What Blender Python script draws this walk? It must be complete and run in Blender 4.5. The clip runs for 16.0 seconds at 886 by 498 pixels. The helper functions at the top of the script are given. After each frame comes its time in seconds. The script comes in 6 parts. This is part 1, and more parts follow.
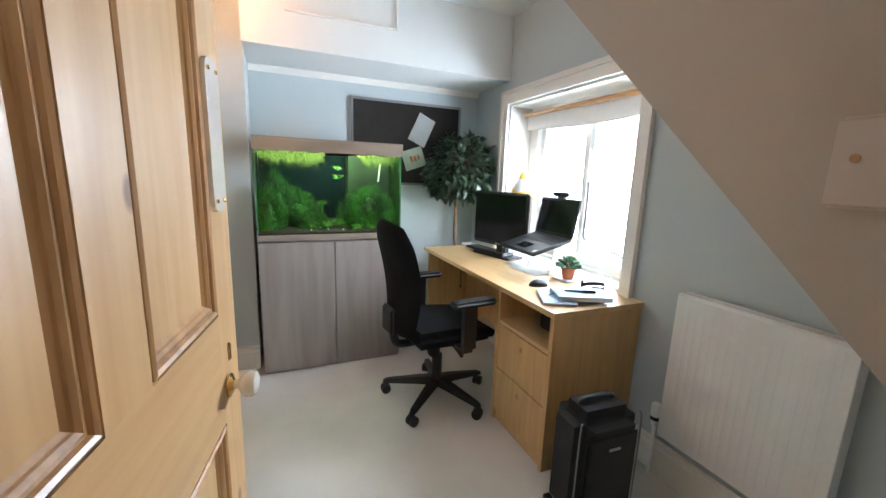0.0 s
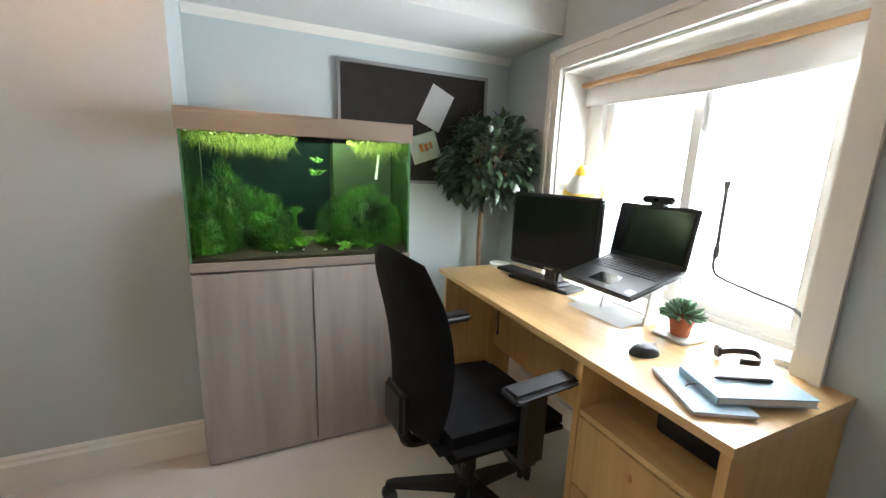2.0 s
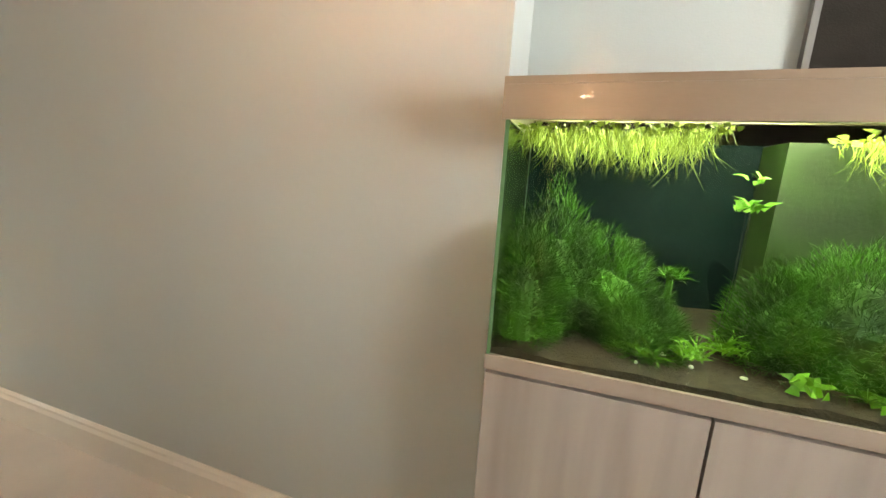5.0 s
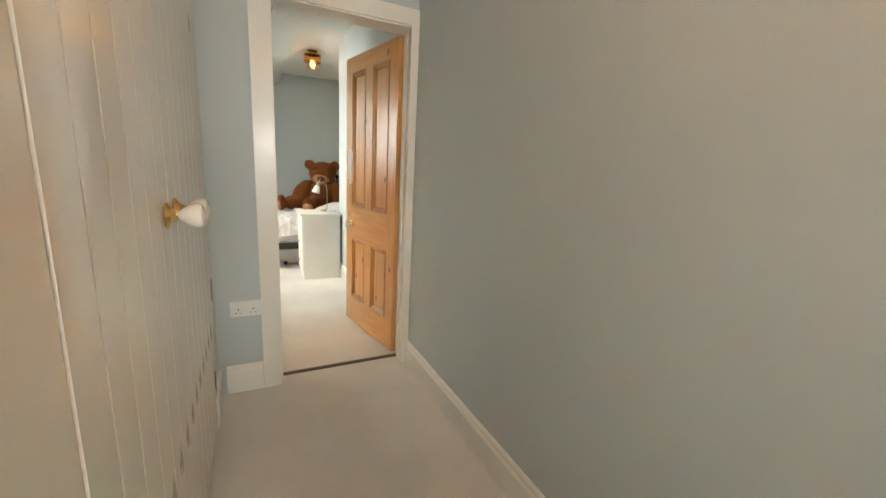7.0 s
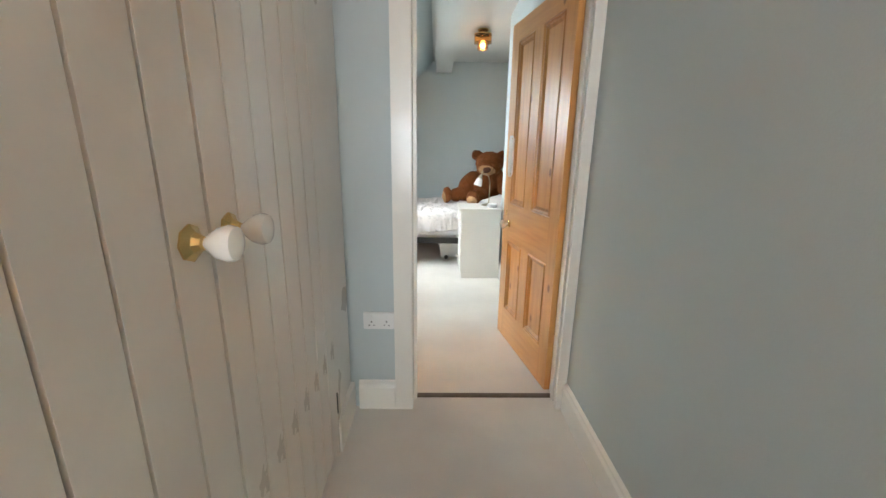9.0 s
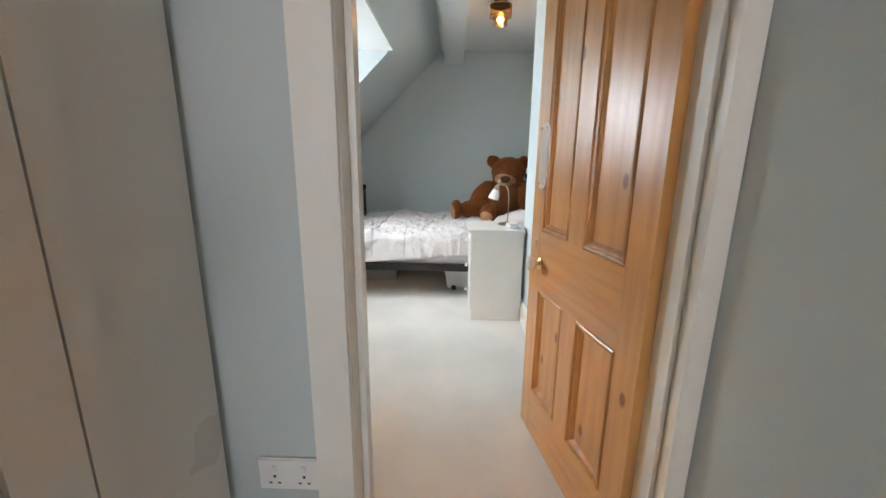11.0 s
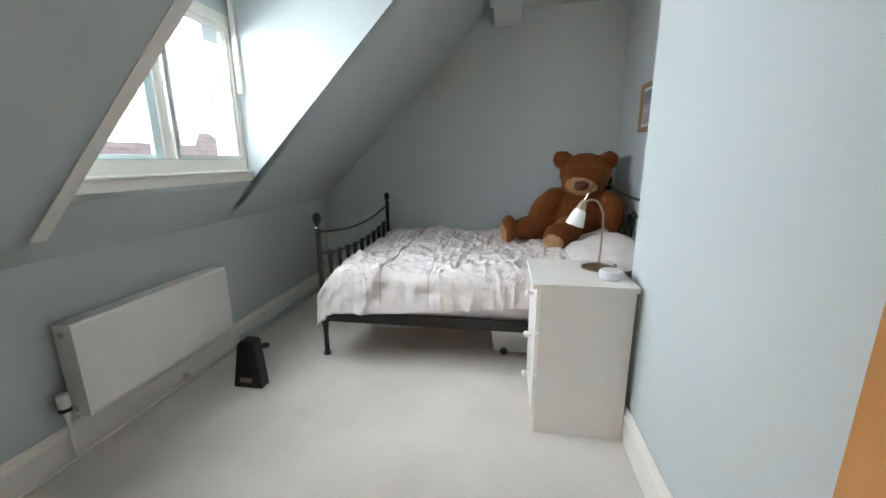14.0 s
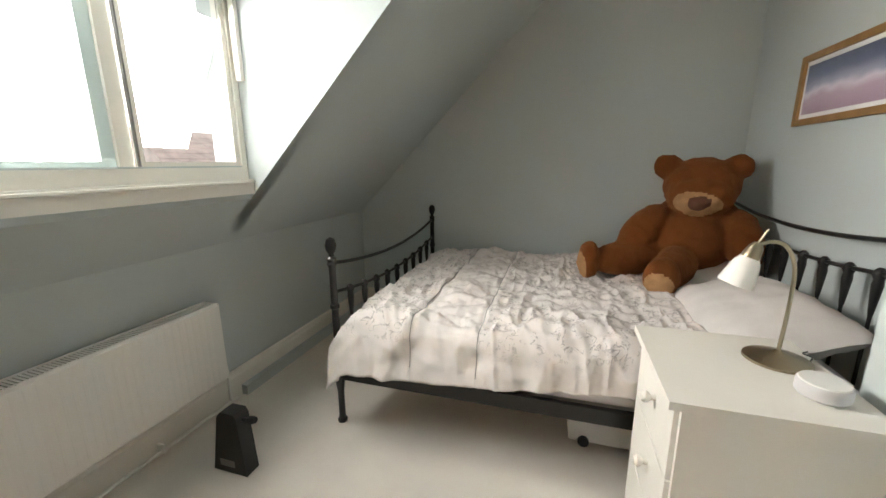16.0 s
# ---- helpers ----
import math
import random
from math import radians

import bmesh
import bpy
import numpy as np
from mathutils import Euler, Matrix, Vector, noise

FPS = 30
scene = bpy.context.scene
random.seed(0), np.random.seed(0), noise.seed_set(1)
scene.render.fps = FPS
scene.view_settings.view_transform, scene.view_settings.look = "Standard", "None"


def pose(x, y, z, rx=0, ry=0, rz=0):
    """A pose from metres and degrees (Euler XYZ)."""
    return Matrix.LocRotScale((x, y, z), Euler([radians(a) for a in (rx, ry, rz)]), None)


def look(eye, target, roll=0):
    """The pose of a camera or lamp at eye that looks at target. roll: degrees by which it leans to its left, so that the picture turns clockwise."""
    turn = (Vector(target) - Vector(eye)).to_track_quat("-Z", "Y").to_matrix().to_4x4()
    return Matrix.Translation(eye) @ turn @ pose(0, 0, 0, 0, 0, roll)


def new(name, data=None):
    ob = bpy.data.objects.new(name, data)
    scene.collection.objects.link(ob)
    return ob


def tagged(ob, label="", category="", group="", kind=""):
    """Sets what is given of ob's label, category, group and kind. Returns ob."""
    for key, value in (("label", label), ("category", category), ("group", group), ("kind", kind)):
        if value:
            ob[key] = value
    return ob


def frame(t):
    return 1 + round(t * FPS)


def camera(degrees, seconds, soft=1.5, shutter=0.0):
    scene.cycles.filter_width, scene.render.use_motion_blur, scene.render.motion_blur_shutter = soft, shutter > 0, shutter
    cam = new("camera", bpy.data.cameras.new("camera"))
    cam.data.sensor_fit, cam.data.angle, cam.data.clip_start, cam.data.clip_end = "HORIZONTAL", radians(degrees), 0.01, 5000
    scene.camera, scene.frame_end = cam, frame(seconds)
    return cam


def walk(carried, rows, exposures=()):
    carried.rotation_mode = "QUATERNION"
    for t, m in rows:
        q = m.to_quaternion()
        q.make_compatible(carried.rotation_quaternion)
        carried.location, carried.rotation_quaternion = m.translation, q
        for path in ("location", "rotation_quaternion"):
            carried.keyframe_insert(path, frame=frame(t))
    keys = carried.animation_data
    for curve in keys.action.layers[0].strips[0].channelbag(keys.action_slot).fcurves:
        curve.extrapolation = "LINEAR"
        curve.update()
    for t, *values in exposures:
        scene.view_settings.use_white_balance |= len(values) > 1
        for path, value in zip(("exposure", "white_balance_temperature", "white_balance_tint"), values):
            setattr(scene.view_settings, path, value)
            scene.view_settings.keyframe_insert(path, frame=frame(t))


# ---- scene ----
cam = camera(98.2, 16.0)
PATH = [
    (0, (0.23, 0.178, 1.272), (1.009, 1.983, 0.901), 2.0),
    (0.5, (0.269, 0.401, 1.262), (1.078, 2.191, 0.889), 2.1),
    (1, (0.324, 0.581, 1.262), (1.138, 2.366, 0.874), 1.9),
    (1.5, (0.372, 0.815, 1.253), (1.177, 2.602, 0.858), 1.7),
    (2, (0.41, 0.975, 1.269), (1.207, 2.767, 0.875), 2.0),
    (2.5, (0.441, 1.178, 1.253), (1.25, 2.968, 0.878), 2.1),
    (3, (0.447, 1.367, 1.266), (1.2, 3.184, 0.904), 2.4),
    (3.5, (0.43, 1.527, 1.263), (0.997, 3.411, 0.902), 2.6),
    (4, (0.402, 1.709, 1.262), (0.63, 3.663, 0.901), 2.7),
    (4.5, (0.36, 1.818, 1.252), (0.146, 3.776, 0.91), 3.2),
    (5, (0.252, 1.863, 1.274), (-0.362, 3.729, 0.894), 3.3),
    (5.2, (0.215, 1.872, 1.233), (-0.583, 3.679, 0.922), 4.2),
    (7.3, (-0.266, 1.969, 1.229), (-2.092, 2.663, 0.799), 2.3),
    (7.5, (-0.292, 1.996, 1.231), (-2.162, 2.557, 0.796), 2.0),
    (8, (-0.382, 2.067, 1.247), (-2.309, 2.353, 0.794), 1.4),
    (8.5, (-0.493, 2.124, 1.244), (-2.432, 2.24, 0.768), 1.0),
    (9, (-0.695, 2.145, 1.237), (-2.632, 2.184, 0.742), 0.9),
    (9.2, (-0.797, 2.143, 1.241), (-2.733, 2.17, 0.742), 0.8),
    (11.3, (-1.75, 2.268, 1.185), (-3.699, 2.211, 0.741), 0.6),
    (11.5, (-1.854, 2.26, 1.194), (-3.802, 2.212, 0.744), 0.5),
    (12, (-2.058, 2.268, 1.191), (-4.005, 2.22, 0.739), -0.0),
    (12.5, (-2.275, 2.294, 1.194), (-4.22, 2.182, 0.744), -0.0),
    (13, (-2.456, 2.317, 1.204), (-4.394, 2.111, 0.754), -0.1),
    (13.5, (-2.634, 2.277, 1.191), (-4.565, 2.014, 0.744), -0.1),
    (14, (-2.821, 2.24, 1.198), (-4.745, 1.938, 0.744), -0.4),
    (14.5, (-2.997, 2.215, 1.201), (-4.908, 1.848, 0.741), -0.6),
    (15, (-3.202, 2.2, 1.21), (-5.094, 1.735, 0.755), -0.5),
    (15.5, (-3.339, 2.177, 1.216), (-5.211, 1.634, 0.77), -0.2),
    (16, (-3.485, 2.117, 1.215), (-5.351, 1.544, 0.78), -0.4),
]
walk(cam, [(t, look(eye, target, roll)) for t, eye, target, roll in PATH], [(0, 0.28, 5600, 8), (2.5, 0.12, 6300, 9), (3.5, 0.18, 6900, 10), (4.3, 0.58, 7500, 10), (5.2, 0.58, 7400, 10), (7.3, 0.26, 6900, 6), (9.2, 0.36, 6000, 6), (11.3, 0.0, 6000, 10), (12.5, -0.04, 5700, 9), (14.0, -0.24, 6000, 10), (15.0, -0.24, 6800, 11), (16, -0.24, 7000, 11)])

# ---- world and light ----
world = bpy.data.worlds.new("sky")
scene.world = world
world.use_nodes = True
wn = world.node_tree
sky = wn.nodes.new("ShaderNodeTexSky")
sky.sky_type, sky.sun_disc = "NISHITA", False
sky.sun_elevation, sky.sun_rotation = radians(54), radians(339)
sky.dust_density, sky.air_density = 3.0, 1.2
wn.links.new(sky.outputs[0], wn.nodes["Background"].inputs[0])
wn.nodes["Background"].inputs[1].default_value = 0.15


def lamp(name, kind, m, energy, color=(1, 1, 1), size=0.1, size_y=None, spread=math.pi):
    data = bpy.data.lights.new(name, kind)
    data.energy, data.color = energy, color
    if kind == "AREA":
        data.shape, data.size, data.size_y, data.spread = "RECTANGLE", size, size_y or size, spread
    elif kind == "SUN":
        data.angle = size
    else:
        data.shadow_soft_size = size
    ob = new(name, data)
    ob.matrix_world = m
    return ob


lamp("sun", "SUN", look((0, 0, 10), (1.5, -4.0, 4)), 1.2, (1.0, 0.96, 0.9), radians(20))
lamp("office_window_light", "AREA", look((2.03, 2.02, 1.26), (0.9, 2.02, 0.80)), 58, (0.94, 0.97, 1.0), 0.95, 0.95, radians(165))
lamp("dormer_window_light", "AREA", look((-4.45, 0.60, 1.58), (-4.45, 1.7, 0.98)), 43, (0.98, 0.99, 0.98), 0.9, 0.66, radians(155))
lamp("office_bulb", "POINT", pose(-0.1, 2.40, 2.204), 11, (1.0, 0.46, 0.20), 0.03)
lamp("bedroom_bulb", "POINT", pose(-4.95, 2.60, 2.274), 2.6, (1.0, 0.55, 0.28), 0.03)
lamp("landing_bulb", "POINT", pose(0.25, -1.1, 2.204), 14, (1.0, 0.74, 0.52), 0.06)


# ---- materials ----
def material(name, base, rough=0.5, metal=0.0, var=0.08, scale=6.0, bump=0.05, fine=90.0, stretch=(1, 1, 1), second=None, coat=0.0, each=0.0, spec=0.5):
    """A procedural surface: two scales of colour variation, fine relief, roughness variation."""
    m = bpy.data.materials.new(name)
    m.use_nodes = True
    nt = m.node_tree
    n, l = nt.nodes, nt.links
    b = n["Principled BSDF"]
    co = n.new("ShaderNodeTexCoord")
    mp = n.new("ShaderNodeMapping")
    mp.inputs["Scale"].default_value = stretch
    l.new(co.outputs["Object"], mp.inputs[0])
    big = n.new("ShaderNodeTexNoise")
    big.inputs["Scale"].default_value, big.inputs["Detail"].default_value = scale, 5
    small = n.new("ShaderNodeTexNoise")
    small.inputs["Scale"].default_value, small.inputs["Detail"].default_value = fine, 3
    l.new(mp.outputs[0], big.inputs[0]), l.new(mp.outputs[0], small.inputs[0])
    other = second or tuple(c * (1 - 2 * var) for c in base)
    mix = n.new("ShaderNodeMix")
    mix.data_type = "RGBA"
    mix.inputs[6].default_value, mix.inputs[7].default_value = (*base, 1), (*other, 1)
    ramp = n.new("ShaderNodeMapRange")
    ramp.inputs[1].default_value, ramp.inputs[2].default_value = 0.35, 0.68
    l.new(big.outputs[0], ramp.inputs[0]), l.new(ramp.outputs[0], mix.inputs[0])
    fm = n.new("ShaderNodeMix")
    fm.data_type, fm.blend_type = "RGBA", "MULTIPLY"
    fm.inputs[0].default_value = min(1.0, var * 2.5)
    fr = n.new("ShaderNodeMapRange")
    fr.inputs[1].default_value, fr.inputs[2].default_value, fr.inputs[3].default_value = 0.3, 0.7, 0.75
    l.new(small.outputs[0], fr.inputs[0])
    l.new(mix.outputs[2], fm.inputs[6]), l.new(fr.outputs[0], fm.inputs[7])
    out = fm.outputs[2]
    if each:
        info = n.new("ShaderNodeObjectInfo")
        hs = n.new("ShaderNodeHueSaturation")
        vr = n.new("ShaderNodeMapRange")
        vr.inputs[3].default_value, vr.inputs[4].default_value = 1 - each, 1 + each
        l.new(info.outputs["Random"], vr.inputs[0]), l.new(vr.outputs[0], hs.inputs["Value"]), l.new(out, hs.inputs["Color"])
        out = hs.outputs[0]
    l.new(out, b.inputs["Base Color"])
    rr = n.new("ShaderNodeMapRange")
    rr.inputs[3].default_value, rr.inputs[4].default_value = max(0.02, rough - 0.06), min(1, rough + 0.08)
    l.new(big.outputs[0], rr.inputs[0]), l.new(rr.outputs[0], b.inputs["Roughness"])
    b.inputs["Metallic"].default_value = metal
    b.inputs["Coat Weight"].default_value = coat
    b.inputs["Specular IOR Level"].default_value = spec
    if bump:
        bp = n.new("ShaderNodeBump")
        bp.inputs["Strength"].default_value, bp.inputs["Distance"].default_value = bump, 0.004
        l.new(small.outputs[0], bp.inputs["Height"]), l.new(bp.outputs[0], b.inputs["Normal"])
    return m


def pine(name, light, dark, grain=(1, 1, 1), rough=0.36, knots=True, coat=0.3, flat=(1, 0.001, 0.6)):
    """Waxed pine: long grain stretched along one axis, darker heartwood streaks and knots."""
    m = bpy.data.materials.new(name)
    m.use_nodes = True
    nt = m.node_tree
    n, l = nt.nodes, nt.links
    b = n["Principled BSDF"]
    co = n.new("ShaderNodeTexCoord")
    mp = n.new("ShaderNodeMapping")
    mp.inputs["Scale"].default_value = grain
    l.new(co.outputs["Object"], mp.inputs[0])
    warp = n.new("ShaderNodeTexNoise")
    warp.inputs["Scale"].default_value, warp.inputs["Detail"].default_value = 1.6, 3
    l.new(mp.outputs[0], warp.inputs[0])
    rings = n.new("ShaderNodeMath")
    rings.operation = "MULTIPLY"
    rings.inputs[1].default_value = 6.5
    l.new(warp.outputs[0], rings.inputs[0])
    sine = n.new("ShaderNodeMath")
    sine.operation = "PINGPONG"
    sine.inputs[1].default_value = 0.5
    l.new(rings.outputs[0], sine.inputs[0])
    fib = n.new("ShaderNodeTexNoise")
    fib.inputs["Scale"].default_value, fib.inputs["Detail"].default_value = 5, 2
    l.new(mp.outputs[0], fib.inputs[0])
    add = n.new("ShaderNodeMath")
    add.operation = "MULTIPLY_ADD"
    add.inputs[1].default_value = 0.24
    l.new(sine.outputs[0], add.inputs[0]), l.new(fib.outputs[0], add.inputs[2])
    ramp = n.new("ShaderNodeValToRGB")
    ramp.color_ramp.elements[0].position, ramp.color_ramp.elements[1].position = 0.42, 0.95
    ramp.color_ramp.elements[0].color, ramp.color_ramp.elements[1].color = (*light, 1), (*dark, 1)
    l.new(add.outputs[0], ramp.inputs[0])
    out = ramp.outputs[0]
    if knots:
        vo = n.new("ShaderNodeTexVoronoi")
        vo.inputs["Scale"].default_value = 3.4
        vm = n.new("ShaderNodeMapping")
        vm.inputs["Scale"].default_value = flat
        if flat[1] < 0.01:
            vo.voronoi_dimensions = "2D"
            vm.inputs["Rotation"].default_value = (radians(-90), 0, 0)
        l.new(co.outputs["Object"], vm.inputs[0]), l.new(vm.outputs[0], vo.inputs[0])
        kr = n.new("ShaderNodeMapRange")
        kr.inputs[1].default_value, kr.inputs[2].default_value, kr.inputs[3].default_value, kr.inputs[4].default_value = 0.03, 0.055, 0.9, 0.0
        l.new(vo.outputs["Distance"], kr.inputs[0])
        km = n.new("ShaderNodeMix")
        km.data_type = "RGBA"
        km.inputs[7].default_value = (dark[0] * 0.45, dark[1] * 0.36, dark[2] * 0.3, 1)
        l.new(kr.outputs[0], km.inputs[0]), l.new(out, km.inputs[6])
        out = km.outputs[2]
    l.new(out, b.inputs["Base Color"])
    b.inputs["Roughness"].default_value, b.inputs["Coat Weight"].default_value = rough, coat
    b.inputs["Coat Roughness"].default_value = 0.25
    bp = n.new("ShaderNodeBump")
    bp.inputs["Strength"].default_value, bp.inputs["Distance"].default_value = 0.12, 0.002
    l.new(add.outputs[0], bp.inputs["Height"]), l.new(bp.outputs[0], b.inputs["Normal"])
    return m


def glass(name, tint=(1, 1, 1), rough=0.0):
    m = bpy.data.materials.new(name)
    m.use_nodes = True
    b = m.node_tree.nodes["Principled BSDF"]
    b.inputs["Base Color"].default_value = (*tint, 1)
    b.inputs["Transmission Weight"].default_value, b.inputs["Roughness"].default_value, b.inputs["IOR"].default_value = 1.0, rough, 1.45
    return m


def glowing(name, color, strength):
    m = material(name, color, 0.5)
    b = m.node_tree.nodes["Principled BSDF"]
    b.inputs["Emission Color"].default_value, b.inputs["Emission Strength"].default_value = (*color, 1), strength
    return m


WALL = material("pale_blue_paint", (0.50, 0.555, 0.555), 0.75, var=0.015, scale=1.5, bump=0.12, fine=180)
# Same wall paint darkened to taupe: the bulkhead's shade is in this colour.
WALL_SHADED = material("wall_paint_shaded", (0.44, 0.39, 0.34), 0.75, var=0.02, scale=1.5, bump=0.12, fine=180)
CEIL = material("ceiling_paint", (0.70, 0.72, 0.70), 0.8, var=0.015, scale=1.5, bump=0.1, fine=160)
TRIM = material("white_gloss_paint", (0.80, 0.78, 0.72), 0.3, var=0.02, scale=3, bump=0.05, fine=60, coat=0.2)
CREAM = material("cream_gloss_paint", (0.70, 0.66, 0.59), 0.28, var=0.03, scale=3, bump=0.08, fine=50, coat=0.5)
CARPET = material("cream_carpet", (0.82, 0.78, 0.72), 1.0, var=0.07, scale=2.2, bump=1.0, fine=420, spec=0.1)
PINE_Z = pine("waxed_pine_upright", (0.62, 0.39, 0.175), (0.50, 0.285, 0.11), (7, 7, 0.55))
PINE_X = pine("waxed_pine_level", (0.62, 0.39, 0.175), (0.50, 0.285, 0.11), (0.55, 7, 7))
# Darker amber copy of the pine: the bedroom door's dimmer light is coloured in.
PINE_DIM_Z = pine("waxed_pine_dim_upright", (0.60, 0.315, 0.105), (0.46, 0.21, 0.058), (7, 7, 0.55), rough=0.3, coat=0.5)
PINE_DIM_X = pine("waxed_pine_dim_level", (0.60, 0.315, 0.105), (0.46, 0.21, 0.058), (0.55, 7, 7), rough=0.3, coat=0.5)
MOULD = pine("dark_pine_moulding", (0.50, 0.28, 0.11), (0.26, 0.13, 0.045), (7, 7, 0.55), knots=False)
# Moulding copy with the same dimmer light in its colour.
MOULD_DIM = pine("pine_moulding_dim", (0.50, 0.24, 0.065), (0.27, 0.115, 0.03), (7, 7, 0.55), rough=0.3, knots=False, coat=0.5)
DESK = pine("honey_desk_wood", (0.60, 0.40, 0.19), (0.50, 0.31, 0.13), (7, 0.6, 7), rough=0.35, knots=False, coat=0.1)
DESK_V = pine("honey_desk_panel", (0.58, 0.36, 0.15), (0.45, 0.26, 0.10), (7, 7, 0.6), rough=0.4, coat=0.05, flat=(0.001, 1, 0.8))
ASH = pine("grey_driftwood_laminate", (0.34, 0.30, 0.27), (0.23, 0.20, 0.18), (3.5, 3.5, 0.3), rough=0.4, knots=False, coat=0.1)
HOOD = material("bronze_grey_hood", (0.36, 0.29, 0.23), 0.3, 0.7, var=0.05, scale=3, stretch=(0.6, 4, 4), bump=0.04, coat=0.2)
BLACK = material("black_plastic", (0.008, 0.008, 0.009), 0.42, var=0.1, bump=0.15, fine=300)
FABRIC = material("black_woven_fabric", (0.008, 0.008, 0.009), 0.9, var=0.15, scale=12, bump=0.6, fine=600, spec=0.2)
SCREEN = material("dark_screen", (0.006, 0.006, 0.007), 0.16, var=0.05, bump=0)
WHITEP = material("white_plastic", (0.78, 0.78, 0.76), 0.35, var=0.02, bump=0.03)
CERAMIC = material("cream_ceramic", (0.75, 0.70, 0.62), 0.18, var=0.03, bump=0.03, coat=0.5)
BRASS = material("polished_brass", (0.72, 0.50, 0.20), 0.2, 1.0, var=0.05, bump=0.04)
STEEL = material("brushed_steel", (0.55, 0.54, 0.52), 0.3, 1.0, var=0.05, bump=0.05)
RADW = material("radiator_enamel", (0.80, 0.79, 0.75), 0.32, var=0.015, bump=0.03)
GREYM = material("grey_metal", (0.28, 0.28, 0.28), 0.4, 0.7, var=0.05)
PANE = glass("window_glass")


# ---- building helpers ----
def thing(name, label, category, m=None, group="", kind=""):
    ob = new(name)
    ob.empty_display_size = 0.05
    ob.matrix_world = m or Matrix.Identity(4)
    return tagged(ob, label, category, group, kind)


def mesh_of(name, bm, mat, bevel=0.0, smooth=False, seg=2):
    if bevel:
        edges = [e for e in bm.edges if len(e.link_faces) == 2 and e.calc_face_angle(0) > 0.5]
        bmesh.ops.bevel(bm, geom=edges, offset=bevel, segments=seg, affect="EDGES", clamp_overlap=True)
    bmesh.ops.recalc_face_normals(bm, faces=bm.faces)
    me = bpy.data.meshes.new(name)
    bm.to_mesh(me)
    bm.free()
    for mt in mat if isinstance(mat, (list, tuple)) else [mat]:
        me.materials.append(mt)
    if smooth:
        for p in me.polygons:
            p.use_smooth = True
        me.set_sharp_from_angle(angle=radians(38))
    return me


def part(name, bm, mat, parent, label="", bevel=0.0, smooth=False, m=None, seg=2):
    ob = new(name, mesh_of(name, bm, mat, bevel, smooth, seg))
    ob.parent = parent
    if m is not None:
        ob.matrix_basis = m
    return tagged(ob, label)


def whole(name, bm, mat, label, category, bevel=0.0, smooth=False, m=None, group="", kind="", seg=2):
    ob = new(name, mesh_of(name, bm, mat, bevel, smooth, seg))
    if m is not None:
        ob.matrix_basis = m
    return tagged(ob, label, category, group, kind)


def box(*spans):
    """A bmesh of boxes, each (x0, x1, y0, y1, z0, z1)."""
    bm = bmesh.new()
    for x0, x1, y0, y1, z0, z1 in spans:
        v = [bm.verts.new(p) for p in ((x0, y0, z0), (x1, y0, z0), (x1, y1, z0), (x0, y1, z0), (x0, y0, z1), (x1, y0, z1), (x1, y1, z1), (x0, y1, z1))]
        for f in ((3, 2, 1, 0), (4, 5, 6, 7), (0, 1, 5, 4), (1, 2, 6, 5), (2, 3, 7, 6), (3, 0, 4, 7)):
            bm.faces.new([v[i] for i in f])
    return bm


def prism(outline, a, b, axis):
    """An outline of 2D points pulled from a to b along an axis; the outline lies in the other two axes, in order."""
    bm = bmesh.new()

    def at(p, d):
        q = list(p)
        q.insert("xyz".index(axis), d)
        return q

    lo, hi = [bm.verts.new(at(p, a)) for p in outline], [bm.verts.new(at(p, b)) for p in outline]
    bm.faces.new(lo[::-1]), bm.faces.new(hi)
    for i in range(len(lo)):
        j = (i + 1) % len(lo)
        bm.faces.new((lo[i], lo[j], hi[j], hi[i]))
    return bm


def lathe(profile, n=20, axis="z", bm=None, centre=(0, 0, 0)):
    """A turned shape from (radius, height) pairs."""
    bm = bm or bmesh.new()
    rings = []
    for r, h in profile:
        ring = []
        for k in range(n):
            a = 2 * math.pi * k / n
            p = {"z": (r * math.cos(a), r * math.sin(a), h), "y": (r * math.cos(a), h, r * math.sin(a)), "x": (h, r * math.cos(a), r * math.sin(a))}[axis]
            ring.append(bm.verts.new(Vector(p) + Vector(centre)))
        rings.append(ring)
    for a, b in zip(rings, rings[1:]):
        for k in range(n):
            bm.faces.new((a[k], a[(k + 1) % n], b[(k + 1) % n], b[k]))
    bm.faces.new(rings[0][::-1]), bm.faces.new(rings[-1])
    return bm


def tube(points, radius, n=10, bm=None):
    """A round bar along points; radius is one number or one for each point."""
    bm = bm or bmesh.new()
    pts = [Vector(p) for p in points]
    rad = radius if isinstance(radius, (list, tuple)) else [radius] * len(pts)
    rings, up = [], Vector((0.31, 0.17, 0.93))
    for i, p in enumerate(pts):
        d = (pts[min(i + 1, len(pts) - 1)] - pts[max(i - 1, 0)]).normalized()
        s = d.cross(up).normalized() if abs(d.dot(up)) < 0.98 else d.cross(Vector((1, 0, 0))).normalized()
        t = d.cross(s)
        up = s.cross(d)
        rings.append([bm.verts.new(p + rad[i] * (math.cos(2 * math.pi * k / n) * s + math.sin(2 * math.pi * k / n) * t)) for k in range(n)])
    for a, b in zip(rings, rings[1:]):
        for k in range(n):
            bm.faces.new((a[k], a[(k + 1) % n], b[(k + 1) % n], b[k]))
    bm.faces.new(rings[0][::-1]), bm.faces.new(rings[-1])
    return bm


